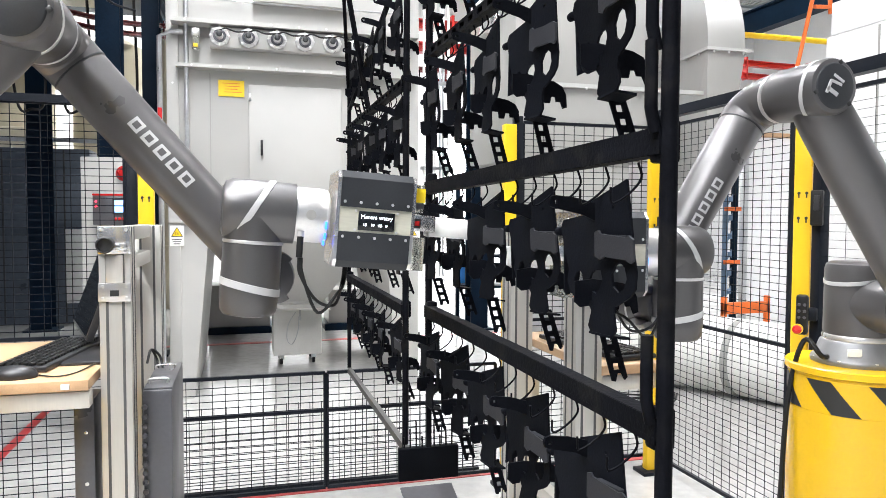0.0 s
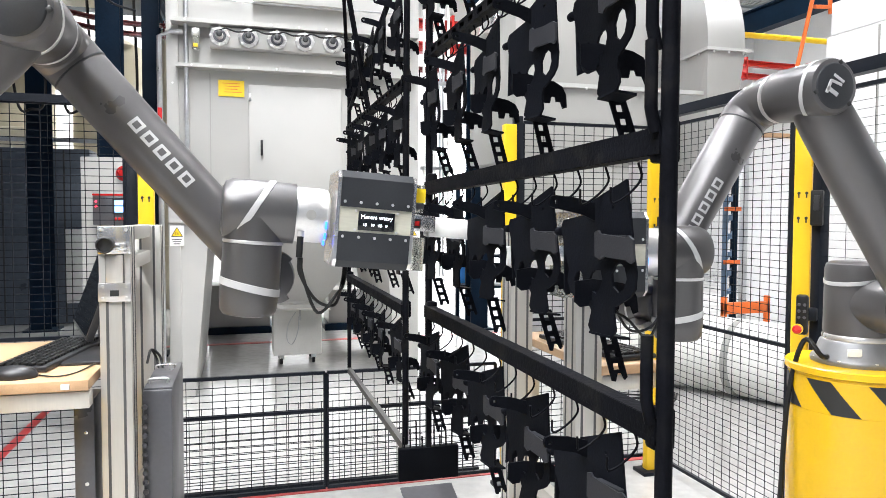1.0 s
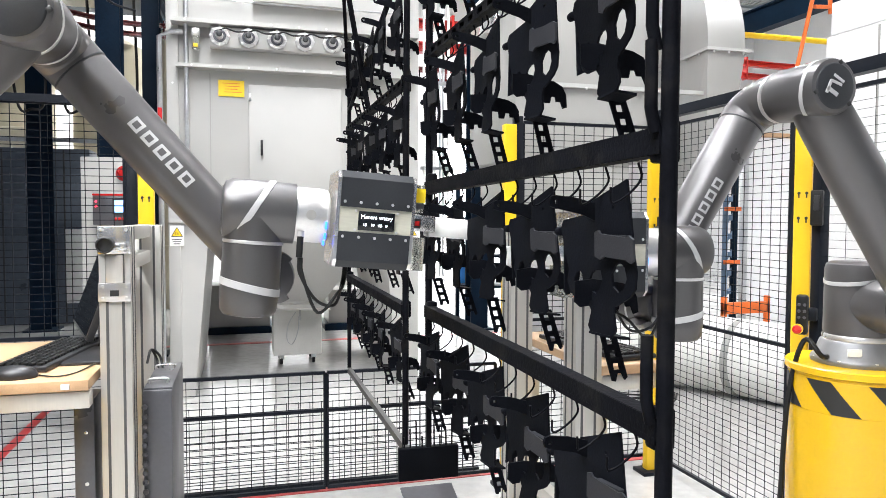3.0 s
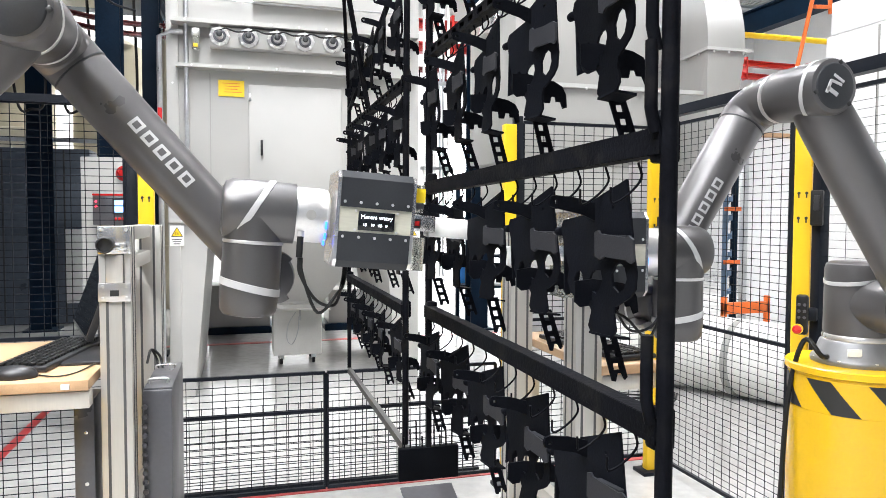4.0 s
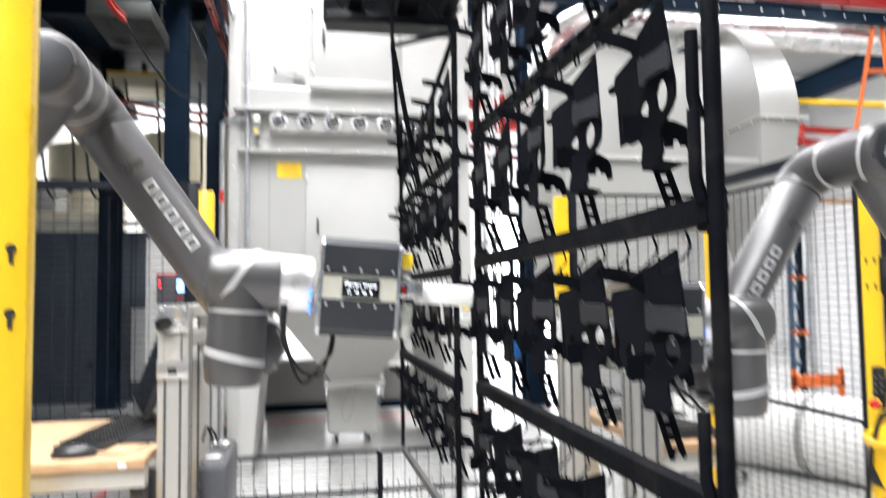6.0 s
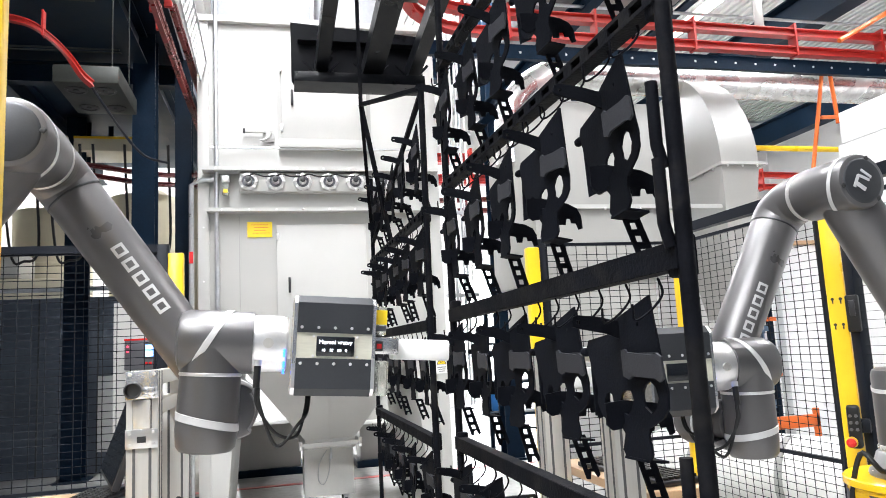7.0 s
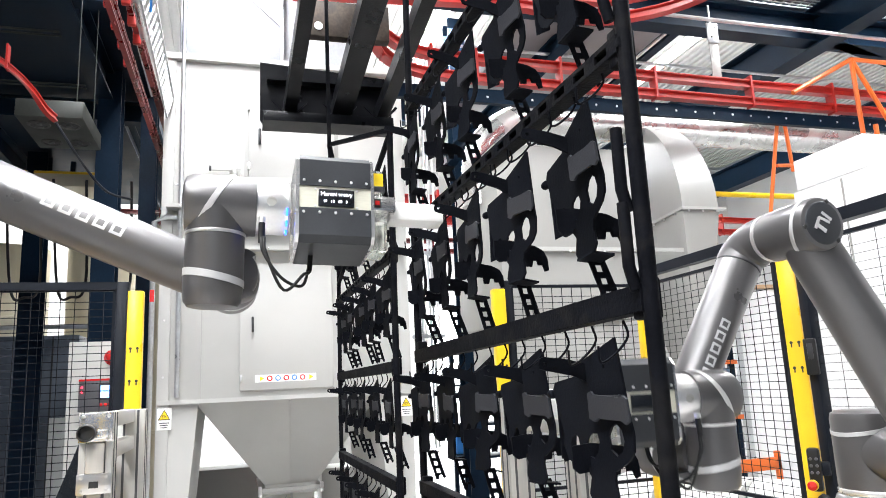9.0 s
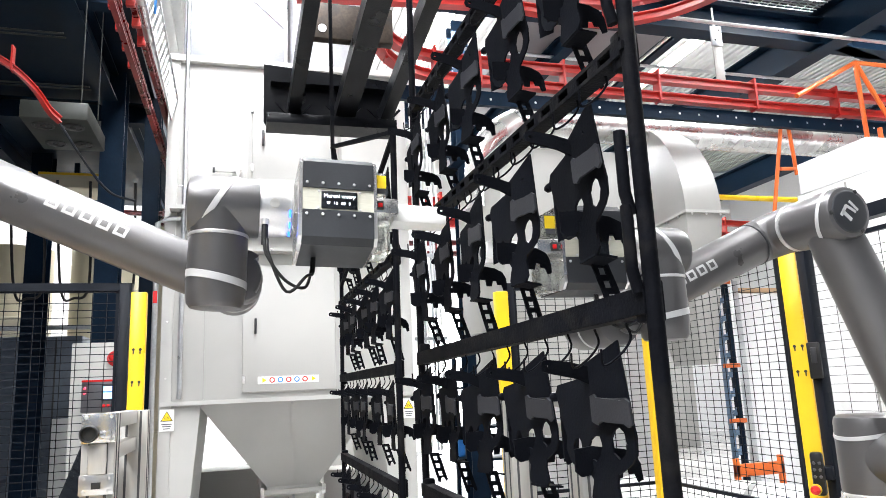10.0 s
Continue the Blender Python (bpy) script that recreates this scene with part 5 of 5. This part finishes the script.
def station(sx, x0, y0, label):
    """Profile frame beside the rack with a reflector on top; sx: the way from the rack."""
    root = empty("profile_frame", pose(x0, y0, 0), label, "frame", "profile frames")
    profile_post(root, 0, 0, 0.0, 1.372)
    profile_post(root, sx * -0.03, 0.42, 0.0, 1.37, 0.08, 0.08)
    for z in (1.352, 1.27, 0.55):
        part("cross_profile", bm_box(sx * -0.02, 0.21, z, 0.04, 0.34, 0.04, 0.003), "alu", root)
    for z, h in ((1.335, 0.074), (1.195, 0.05)):
        pl = part("mount_plate", bm_box(0, -0.0445, z, 0.082, 0.008, h, 0.002), "alubright", root)
        for a in (-1, 1):
            for b in (-1, 1):
                part("screw", bolt(Matrix.Translation((a * 0.03, -0.0485, z + b * (h / 2 - 0.009))) @ FACE_CAMERA, 0.005), "ring", pl)
    part("sensor_lens", add_lathe(bmesh.new(), [(0.021, 0), (0.022, 0.004), (0.022, 0.022), (0.019, 0.024), (0.017, 0.012)], Matrix.Translation((-0.02, -0.048, 1.322)) @ FACE_CAMERA, 28), "ink", root, "black round sensor lens")
    part("lens_clamp", bm_box(0.018, -0.053, 1.318, 0.03, 0.012, 0.02, 0.003), "alubright", root)
    part("sensor_body", bm_box(0.0, -0.046, 1.258, 0.044, 0.010, 0.076, 0.004), "alu", root)
    part("small_display", bm_box(0.0, -0.0495, 1.193, 0.022, 0.003, 0.016), "ink", root)
    return root


station(-1, -0.333, 2.10, "bare aluminium profile frame with a laser sensor")
station(1, 0.915, 1.80, "bare aluminium profile frame beside the rack")


def desk(x0, x1, y0, y1, z, away, label):
    root = empty("work_desk", pose((x0 + x1) / 2, y0, 0), label, "desk", "desks")
    w, d = x1 - x0, y1 - y0
    part("tabletop", bm_box(0, d / 2, z - 0.014, w, d, 0.028, 0.003), "wood", root)
    part("apron", bm_box(0, 0.03, z - 0.053, w, 0.045, 0.045, 0.003), "alu", root)
    for a in (away,):
        for y in (0.06, d - 0.06):
            part("leg", bm_box(a * (w / 2 - 0.03), y, (z - 0.076) / 2, 0.045, 0.045, z - 0.076, 0.003), "alu", root)
    return root


desk(-1.25, -0.386, 1.975, 2.62, 0.98, -1, "light wood topped work desk on aluminium legs")
desk(0.96, 1.17, 1.79, 2.40, 0.98, -1, "small light wood desk on aluminium legs")


def keyboard(x, y, z, turn):
    root = empty("keyboard", pose(x, y, z, 0, 0, turn), "black computer keyboard on the desk", "keyboard", "keyboards")
    part("case", bm_box(0, 0, 0.009, 0.14, 0.44, 0.016, 0.005), "plastic", root)
    me = make("key", bm_box(0, 0, 0.0215, 0.0155, 0.0155, 0.008, 0.002), "rubber")
    for i in range(6):
        for j in range(20):
            k = new("key", me)
            k.parent = root
            k.matrix_basis = pose(-0.05 + i * 0.0195, -0.2 + j * 0.021, 0)


keyboard(-0.545, 2.32, 0.98, -9)
keyboard(1.08, 2.05, 0.98, 8)
_bm = bmesh.new()
add_lathe(_bm, [(0.034, 0), (0.036, 0.006), (0.033, 0.018), (0.024, 0.028), (0.010, 0.033)], Matrix.Translation((-0.575, 2.045, 0.98)) @ Matrix.Diagonal((1.6, 0.95, 1, 1)), 24)
_ms = thing("computer_mouse", _bm, "plastic", "black computer mouse on the wooden desk", "mouse")
thing("mouse_cable", bm_tube(smooth_path([(-0.52, 2.05, 0.984), (-0.47, 2.02, 0.984), (-0.43, 2.06, 0.984), (-0.40, 2.2, 0.984)]), 0.0022, n=6), "rubber", "thin black cable lying on the desk", "cable")
thing("graphics_tablet", bm_box(-0.435, 2.30, 0.985, 0.12, 0.26, 0.009, 0.003, None), "plastic", "flat black tablet lying on the desk", "tablet")
_s = thing("desk_label", bm_box(-0.44, 1.9735, 0.965, 0.02, 0.002, 0.014), "paper", "small white sticker on the desk edge", "sticker")
_mon = empty("monitor", pose(-0.515, 2.55, 0.98, 0, 0, -74), "black flat monitor tilted on its stand", "monitor")
_t = Matrix.Translation((0, 0, 0.04)) @ Matrix.Rotation(radians(-20), 4, "X")
part("panel", bm_box(0, 0, 0.14, 0.46, 0.022, 0.28, 0.005, _t), "plastic", _mon)
part("screen", bm_box(0, -0.0125, 0.14, 0.44, 0.002, 0.255, 0, _t), "screen", _mon)
part("stand", bm_box(0, 0.06, 0.07, 0.05, 0.02, 0.14, 0.004, None), "plastic", _mon)
part("foot", bm_box(0, 0.05, 0.006, 0.2, 0.16, 0.012, 0.004), "plastic", _mon)
part("cable", bm_tube(smooth_path([(0.06, 0.06, 0.2), (0.12, 0.11, 0.1), (0.16, 0.1, 0.05), (0.2, 0.06, 0.1)]), 0.005, n=6), "rubber", _mon)

# dark control cabinet hung on the profile frame
_cab = empty("control_cabinet", pose(-0.240, 2.33, 0.66), "dark grey steel control box on the profile frame", "cabinet")
part("body", bm_box(0, 0, 0, 0.078, 0.36, 0.50, 0.004), "cabinet", _cab)
part("front_cover", bm_box(0, -0.186, 0, 0.078, 0.012, 0.49, 0.004), "cabinet", _cab)
for _k in range(13):
    part("gland", add_lathe(bmesh.new(), round_cyl(0.008, 0, 0.012, 0.004), Matrix.Translation((-0.034, -0.192, 0.20 - _k * 0.027)) @ FACE_CAMERA, 12), "cabinet", _cab)
for _y in (-0.12, 0.08):
    part("handle", bm_tube(smooth_path([(-0.03, _y, 0.25), (-0.03, _y, 0.262), (0.02, _y, 0.262), (0.02, _y, 0.25)]), 0.003, n=8), "ring", _cab)
for _k in range(2):
    part("cable", bm_tube(smooth_path([(-0.03 + 0.015 * _k, 0.1, 0.25), (-0.035 + 0.008 * _k, 0.12, 0.275 + 0.012 * _k), (-0.05, 0.1, 0.31), (-0.06, 0.08, 0.27)]), 0.004, n=6), "rubber", _cab)
    part("cable", bm_tube(smooth_path([(-0.02 + 0.012 * _k, 0.02, -0.25), (-0.02 + 0.015 * _k, 0.03, -0.36), (0.0, 0.06 + 0.01 * _k, -0.5), (0.0, 0.08, -0.658)]), 0.004, n=6), "rubber" if _k else "orange", _cab)
_cab = empty("wall_box", pose(-0.415, 2.12, 0.66), "narrow dark steel box under the desk", "cabinet")
part("body", bm_box(0, 0, 0, 0.05, 0.12, 0.5, 0.003), "cabinet", _cab)
for _k in range(3):
    part("screw", bolt(Matrix.Translation((0.005, -0.06, 0.16 - 0.14 * _k)) @ FACE_CAMERA, 0.005), "ring", _cab)

# teach pendant switch on the yellow post
_e = empty("hand_switch", pose(XF - 0.075, 2.30, 1.02, 0, 0, -50), "dark hand switch with a red emergency button", "switch")
part("body", bm_box(0, -0.012, 0, 0.045, 0.028, 0.16, 0.012), "rubber", _e)
for _k in range(6):
    part("button", add_lathe(bmesh.new(), round_cyl(0.006, 0, 0.004, 0.001), Matrix.Translation((-0.01 + 0.02 * (_k % 2), -0.026, 0.04 - 0.025 * (_k // 2))) @ FACE_CAMERA, 12), "cabinet", _e)
part("stop_collar", add_lathe(bmesh.new(), round_cyl(0.02, 0, 0.016, 0.003), Matrix.Translation((-0.012, -0.026, -0.055)) @ FACE_CAMERA, 20), "yellow", _e)
part("stop_button", add_lathe(bmesh.new(), round_cyl(0.017, 0.016, 0.034, 0.005), Matrix.Translation((-0.012, -0.026, -0.055)) @ FACE_CAMERA, 20), "redlight", _e, "red mushroom stop button")
part("holder", bm_box(0.02, 0.02, 0.0, 0.06, 0.04, 0.05, 0.005), "fence", _e)
_l = empty("door_lock", pose(XF - 0.01, 2.305, 1.44, 0, 0, -50), "black safety lock on the fence post", "lock")
part("body", bm_box(0, -0.02, 0, 0.045, 0.05, 0.14, 0.006), "rubber", _l)
part("key_plate", bm_box(0.0, -0.046, 0.02, 0.02, 0.004, 0.06, 0.002), "plastic", _l)
_l = empty("door_lock", pose(2.165, YF - 0.07, 1.33), "black safety lock on the fence post", "lock")
part("body", bm_box(0, -0.03, 0, 0.045, 0.05, 0.15, 0.006), "rubber", _l)
part("cap", bm_box(0, -0.03, 0.49, 0.09, 0.06, 0.05, 0.008), "plastic", _l)

# ---- west background ----
thing("machine_wall", bm_box(-3.9, 10.3, 1.13, 4.0, 0.5, 2.24, 0.01), "darkpanel", "dark grey glossy machine side panel", "machine", kind="structure")
for _x in (-3.5, -2.9, -2.2):
    thing("panel_joint", bm_box(_x, 10.047, 1.13, 0.02, 0.008, 2.2), "panel", "dark joint between machine panels", "trim", kind="structure")
thing("machine_rail", add_bar(bmesh.new(), (-5.9, 10.1, 2.36), (-1.6, 10.1, 2.36), 0.08, 0.05), "galv", "galvanised rail above the machine", "rail", kind="structure")
# Pale sheet colour stands in for the bright reflection on bare metal.
thing("shiny_panel", bm_box(-2.02, 10.02, 0.75, 0.34, 0.02, 0.95, 0.004), "roof", "metal panel with its bright sheen put into pale paint", "panel", kind="structure")
_p = empty("panel_cabinet", pose(-0.84, 5.05, 0), "white control cabinet with a red beacon", "cabinet")
part("body", bm_box(0, 0.1, 0.9, 0.34, 0.2, 1.76, 0.006), "booth", _p)
part("foot", bm_box(0, 0.1, 0.01, 0.34, 0.2, 0.02), "navy", _p)
part("beacon_socket", add_lathe(bmesh.new(), round_cyl(0.05, 0, 0.015, 0.004), Matrix.Translation((0.09, 0, 1.675)) @ FACE_CAMERA, 20), "redlight", _p)
part("beacon", add_lathe(bmesh.new(), [(0.04, 0), (0.038, 0.03), (0.026, 0.045), (0.01, 0.05)], Matrix.Translation((0.09, 0, 1.675)) @ FACE_CAMERA, 20), "redlight", _p, "round red alarm beacon")
_h = empty("operator_panel", pose(-0.80, 4.98, 1.44), "dark operator panel with a lit blue screen", "control panel")
part("case", bm_box(0, 0.02, 0, 0.25, 0.09, 0.20, 0.006), "cabinet", _h)
part("red_frame", bm_box(0, -0.027, 0.094, 0.25, 0.006, 0.012), "redlight", _h)
part("screen_frame", bm_box(0.045, -0.0265, 0.018, 0.105, 0.004, 0.10), "ink", _h)
for _a in (0, 1):
    for _b in (0, 1):
        part("screen_tile", bm_box(0.0235 + 0.043 * _a, -0.03, 0.0 + 0.039 * _b, 0.041, 0.003, 0.037), "lcd", _h, "lit blue screen")
for _k in range(4):
    part("key", bm_box(0.008 + 0.025 * _k, -0.028, -0.062, 0.018, 0.006, 0.02, 0.002), "redlight", _h)
for _k in range(2):
    part("pilot_light", add_lathe(bmesh.new(), [(0.007, 0), (0.006, 0.006)], Matrix.Translation((-0.105, -0.025, 0.05 - 0.03 * _k)) @ FACE_CAMERA, 10), "laser", _h)

for _x, _y, _r, _z0, _z1 in ((-3.4, 12.4, 0.58, 0, 3.8), (-2.0, 12.2, 0.52, 0, 4.0), (-4.9, 12.4, 0.58, 0, 3.8), (-0.95, 11.6, 0.3, 0, 4.1)):
    _bm = add_lathe(bmesh.new(), [(_r, _z0), (_r, _z0 + 0.9), (_r + 0.012, _z0 + 0.91), (_r + 0.012, _z0 + 0.95), (_r, _z0 + 0.96), (_r, _z1 - 0.9), (_r + 0.012, _z1 - 0.89), (_r + 0.012, _z1 - 0.85), (_r, _z1 - 0.84), (_r, _z1), (_r * 0.5, _z1 + 0.15)], Matrix.Translation((_x, _y, 0)), 32)
    thing("storage_tank", _bm, "cream", "tall cream coloured round storage tank", "tank", "storage tanks")
_e = empty("process_machine", pose(-3.6, 11.3, 0.0), "cream and grey process machine behind the fence", "machine")
part("body", bm_box(0, 0, 1.3, 1.9, 0.9, 2.6, 0.02), "cream", _e)
part("hood", bm_box(-0.3, -0.05, 2.8, 1.0, 0.7, 0.4, 0.08), "booth2", _e)
part("window", bm_box(-0.5, -0.452, 2.42, 0.7, 0.01, 0.22), "panel", _e)
for _x, _w in ((-2.0, 0.75), (-2.75, 0.6)):
    _g = empty("crane_box", pose(_x, 9.4, 4.13), "cream machine box with a yellow stripe under the mezzanine", "machine")
    part("body", bm_box(0, 0.3, 0, _w, 0.6, 0.19, 0.008), "cream", _g)
    part("stripe", bm_box(0, -0.003, 0.075, _w, 0.006, 0.03), "yellow", _g)
    part("hanger", bm_box(0, 0.3, 0.2, 0.06, 0.06, 0.22), "navy", _g)
for _k in range(5):
    thing("black_hose", bm_tube(smooth_path([(-3.0 + _k * 0.42, 7.6, 3.6), (-2.98 + _k * 0.42, 7.9, 2.55), (-2.85 + _k * 0.42, 7.9, 2.45), (-2.72 + _k * 0.42, 7.9, 2.6), (-2.7 + _k * 0.42, 7.6, 3.6)]), 0.014, n=7), "rubber", "black hose looped under the platform", "hose", "hoses")
# fan unit hung under the mezzanine
_u = empty("fan_unit", pose(-1.15, 5.15, 3.2), "grey ceiling fan unit with four fans", "fan unit")
part("case", bm_box(0, 0, 0.07, 0.40, 0.64, 0.12, 0.008), "fanbox", _u)
for _a in (-0.09, 0.09):
    for _b in (-0.18, 0.17):
        part("fan", add_lathe(bmesh.new(), [(0.07, 0.0), (0.07, -0.006), (0.055, -0.008), (0.05, -0.001), (0.02, -0.001), (0.018, -0.01)], Matrix.Translation((_a, _b, 0.009)), 18), "ink", _u)
for _a in (0.15,):
    for _b in (-0.28, 0.28):
        part("rod", bm_tube([(_a, _b, 0.12), (_a, _b, 1.32)], 0.004, n=6), "fanbox", _u)
# Conduits share the fan unit's colour with the shade in it.
for _y in (3.6, 4.5, 5.6, 6.6):
    for _d in (0, 0.07):
        thing("conduit", bm_tube([(-3.6, _y + _d, 4.19), (-1.3, _y + _d, 4.19)], 0.008, n=6), "fanbox", "thin steel conduit under the mezzanine", "conduit", "conduits", "structure")
# pneumatic drive on the track beside the booth
_pn = empty("track_stopper", pose(-0.66, 4.2, 3.62), "pneumatic stopper with red clamps on the track", "stopper")
part("cylinder", bm_tube([(0.1, -0.25, 0.1), (0.1, 0.35, 0.06)], 0.03, n=14), "spiral", _pn)
for _k in range(4):
    part("clamp", bm_box(0.04, -0.3 + 0.25 * _k, 0.10, 0.05, 0.035, 0.09, 0.004), "red", _pn)
    part("clamp", bm_box(0.0, -0.3 + 0.25 * _k, -0.08, 0.07, 0.035, 0.05, 0.004), "red", _pn)
    part("fitting", bm_box(0.1 + 0.02 * (_k % 2), -0.22 + 0.22 * _k, 0.13, 0.03, 0.05, 0.05, 0.005), "galv", _pn)
part("valve", bm_box(0.08, -0.42, 0.14, 0.08, 0.09, 0.09, 0.006), "plastic", _pn)
part("air_hose", bm_tube(smooth_path([(0.1, -0.4, 0.18), (0.16, -0.3, 0.28), (0.18, -0.1, 0.2), (0.17, 0.0, 0.05)]), 0.008, n=6), "bluebox", _pn)
# cable ladder between track and booth
_bm = bmesh.new()
for _s in (0, 0.16):
    add_bar(_bm, (-0.52 + _s * 0.3, 3.4, 3.65 + _s), (-0.52 + _s * 0.3, 6.6, 3.55 + _s), 0.012, 0.02)
for _k in range(30):
    add_bar(_bm, (-0.52, 3.45 + _k * 0.105, 3.65 - _k * 0.0033), (-0.472, 3.45 + _k * 0.105, 3.81 - _k * 0.0033), 0.01, 0.01)
thing("cable_ladder", _bm, "galv", "galvanised wire cable ladder beside the booth", "cable ladder", kind="structure")

# ---- east background ----
_c = empty("white_cabin", pose(0, 0, 0), "plain white panelled cabin", "cabin", kind="structure")
part("wall", bm_box(6.3, 2.0, 1.42, 3.6, 5.4, 2.84, 0.01), "wall", _c)
part("parapet", bm_box(4.62, 4.3, 2.97, 0.25, 0.7, 0.26, 0.01), "wall", _c)
for _y in (0.6, 1.8, 3.0, 4.2):
    part("panel_joint", bm_box(4.497, _y, 1.42, 0.008, 0.014, 2.8), "booth2", _c)
_c = empty("partition_wall", pose(0, 0, 0), "cream white partition wall behind the fence", "partition", kind="structure")
part("panel", bm_box(6.37, 7.2, 1.18, 1.29, 0.08, 2.36, 0.01), "wall", _c)
part("top_board", bm_box(6.37, 7.19, 2.39, 1.29, 0.11, 0.05, 0.004), "wood", _c)
part("panel", bm_box(3.9, 7.5, 1.12, 1.6, 0.08, 2.24, 0.01), "wall", _c)
for _x in (5.72, 7.02, 3.1, 4.7):
    part("frame_post", bm_box(_x, 7.15 if _x > 5 else 7.45, 1.25, 0.07, 0.07, 2.5, 0.004), "galv", _c)
_o = empty("orange_stand", pose(4.2, 5.2, 0), "orange painted steel stand on the floor", "stand")
for _x in (-0.22, 0.22):
    part("leg", bm_box(_x, 0, 0.36, 0.04, 0.04, 0.72, 0.004), "orange", _o)
    part("foot", bm_box(_x, 0, 0.02, 0.1, 0.4, 0.04, 0.004), "orange", _o)
part("beam", bm_box(0, 0, 0.62, 0.48, 0.04, 0.10, 0.004), "orange", _o)
part("roller", bm_tube([(-0.2, -0.1, 0.42), (0.26, -0.1, 0.42)], 0.07, n=16), "galv", _o)
_bm = bm_tube(smooth_path([(3.2, 5.6, 0.30), (3.5, 5.1, 0.31), (3.75, 4.7, 0.31), (3.95, 4.3, 0.3)]), 0.3, n=22)
_fr = thing("film_roll", _bm, "white", "large white wrapped roll lying on the floor", "roll")
part("core", bm_tube([(4.0, 4.2, 0.30), (3.93, 4.34, 0.30)], 0.05, n=14), "brown", _fr)
for _q in (0.25, 0.7):
    part("strap", bm_tube([(3.2 + 0.75 * _q, 5.6 - 1.3 * _q, 0.304), (3.22 + 0.75 * _q, 5.56 - 1.3 * _q, 0.304)], 0.304, n=22), "booth2", _fr)
for _k in range(3):
    thing("floor_cable", bm_tube(smooth_path([(2.36 + 0.06 * _k, 4.3 + 0.2 * _k, 0.008), (2.7, 4.75 + 0.12 * _k, 0.008), (3.05 + 0.08 * _k, 4.6 + 0.1 * _k, 0.008), (3.3, 4.85 + 0.1 * _k, 0.008)]), 0.007, n=6), "rubber", "black cable lying on the concrete floor", "cable", "floor cables")


_l = empty("access_ladder", pose(0, 5.24, 0), "orange painted tubular frame under the track", "ladder", "ladders")
for _a, _b in (((4.96, 0, 3.75), (4.70, 0, 2.68)), ((5.03, 0, 3.75), (5.055, 0, 3.22)), ((4.88, 0, 3.27), (5.05, 0, 3.28)), ((4.94, 0, 3.745), (5.05, 0, 3.745))):
    part("tube", bm_tube([_a, _b], 0.018, n=8), "orange", _l)
_p = empty("pallet_rack", pose(5.1, 6.6, 0), "blue-grey pallet rack upright with orange beams", "rack")
for _x in (-0.055, 0.06):
    part("upright", bm_box(_x, 0, 1.25, 0.03 if _x < 0 else 0.05, 0.06, 2.5, 0.003), "rackblue" if _x < 0 else "navy", _p)
for _k in range(12):
    part("brace", add_bar(bmesh.new(), (-0.045, 0, 0.12 + 0.2 * _k), (0.045, 0, 0.26 + 0.2 * _k), 0.014, 0.014), "rackblue", _p)
    part("clip", bm_box(-0.015, -0.034, 0.2 + 0.2 * _k, 0.05, 0.012, 0.06, 0.004), "rackblue", _p)
for _z in (0.92, 1.495, 2.4):
    part("beam", bm_box(0.0, -0.05, _z, 0.2, 0.03, 0.045, 0.003), "orange", _p)
_g = empty("guard_rail", pose(0, 0, 0), "orange tubular guard rail by the track", "railing", kind="structure")
for _a, _b in (((5.7, 5.0, 3.3), (5.7, 5.0, 4.3)), ((5.7, 5.0, 4.3), (4.95, 5.0, 3.9)), ((5.7, 5.0, 4.3), (6.2, 5.0, 3.4)), ((5.7, 5.0, 4.3), (8.5, 5.0, 4.3)), ((6.1, 5.0, 3.5), (8.5, 5.0, 3.5)), ((5.75, 4.9, 3.1), (5.75, 4.9, 3.6))):
    part("tube", bm_tube([_a, _b], 0.022, n=8), "orange", _g)

# far end of the hall: steel racks, doors, stored boxes
for _x in (1.9, 6.6, 8.4):
    thing("far_cabinet", bm_box(_x, 13.2, 1.05, 1.3, 0.7, 2.1, 0.02), "booth2", "light grey machine cabinet at the far end", "cabinet", "far cabinets")
for _x, _y, _z in ((3.9, 8.9, 0.9), (4.5, 8.9, 0.9), (4.2, 8.9, 1.4), (3.0, 9.3, 0.5)):
    _e = empty("storage_box", pose(_x, _y, _z), "blue plastic storage box on a shelf", "box", "storage boxes")
    part("body", bm_box(0, 0, 0.12, 0.4, 0.3, 0.24, 0.015), "bluebox", _e)
    part("rim", bm_box(0, 0, 0.245, 0.43, 0.33, 0.025, 0.006), "bluebox", _e)
_s = empty("storage_shelf", pose(4.0, 9.0, 0), "dark steel storage shelf behind the fence", "shelf")
for _z in (0.48, 0.88, 1.38):
    part("shelf_board", bm_box(0, 0, _z, 2.5, 0.5, 0.03, 0.004), "navy", _s)
for _a in (-1.2, 0, 1.2):
    for _b in (-0.22, 0.22):
        part("upright", bm_box(_a, _b, 0.9, 0.05, 0.05, 1.8), "navy", _s)
_e = empty("high_panel", pose(3.38, 8.4, 4.1), "small lit blue display board hung high", "display")
part("board", bm_box(0, 0, 0, 0.42, 0.04, 0.16, 0.004), "bluewin", _e)
part("case", bm_box(0, 0.035, 0, 0.46, 0.03, 0.2, 0.004), "plastic", _e)
for _x in (-0.15, 0.15):
    part("hanger", bm_tube([(_x, 0.035, 0.09), (_x, 0.035, 0.81)], 0.008, n=6), "galv", _e)

# ---- floor marks ----
for _a, _b, _c2, _d in ((-1.37, 5.6, 0.055, 4.4), (1.4, 8.05, 9.0, 0.09), (0.4, 3.62, 3.9, 0.08)):
    thing("floor_marking", bm_box(_a, _b, 0.002, _c2, _d, 0.004), "redline", "worn red marking line on the floor", "floor marking", "floor markings", "structure")


motions()
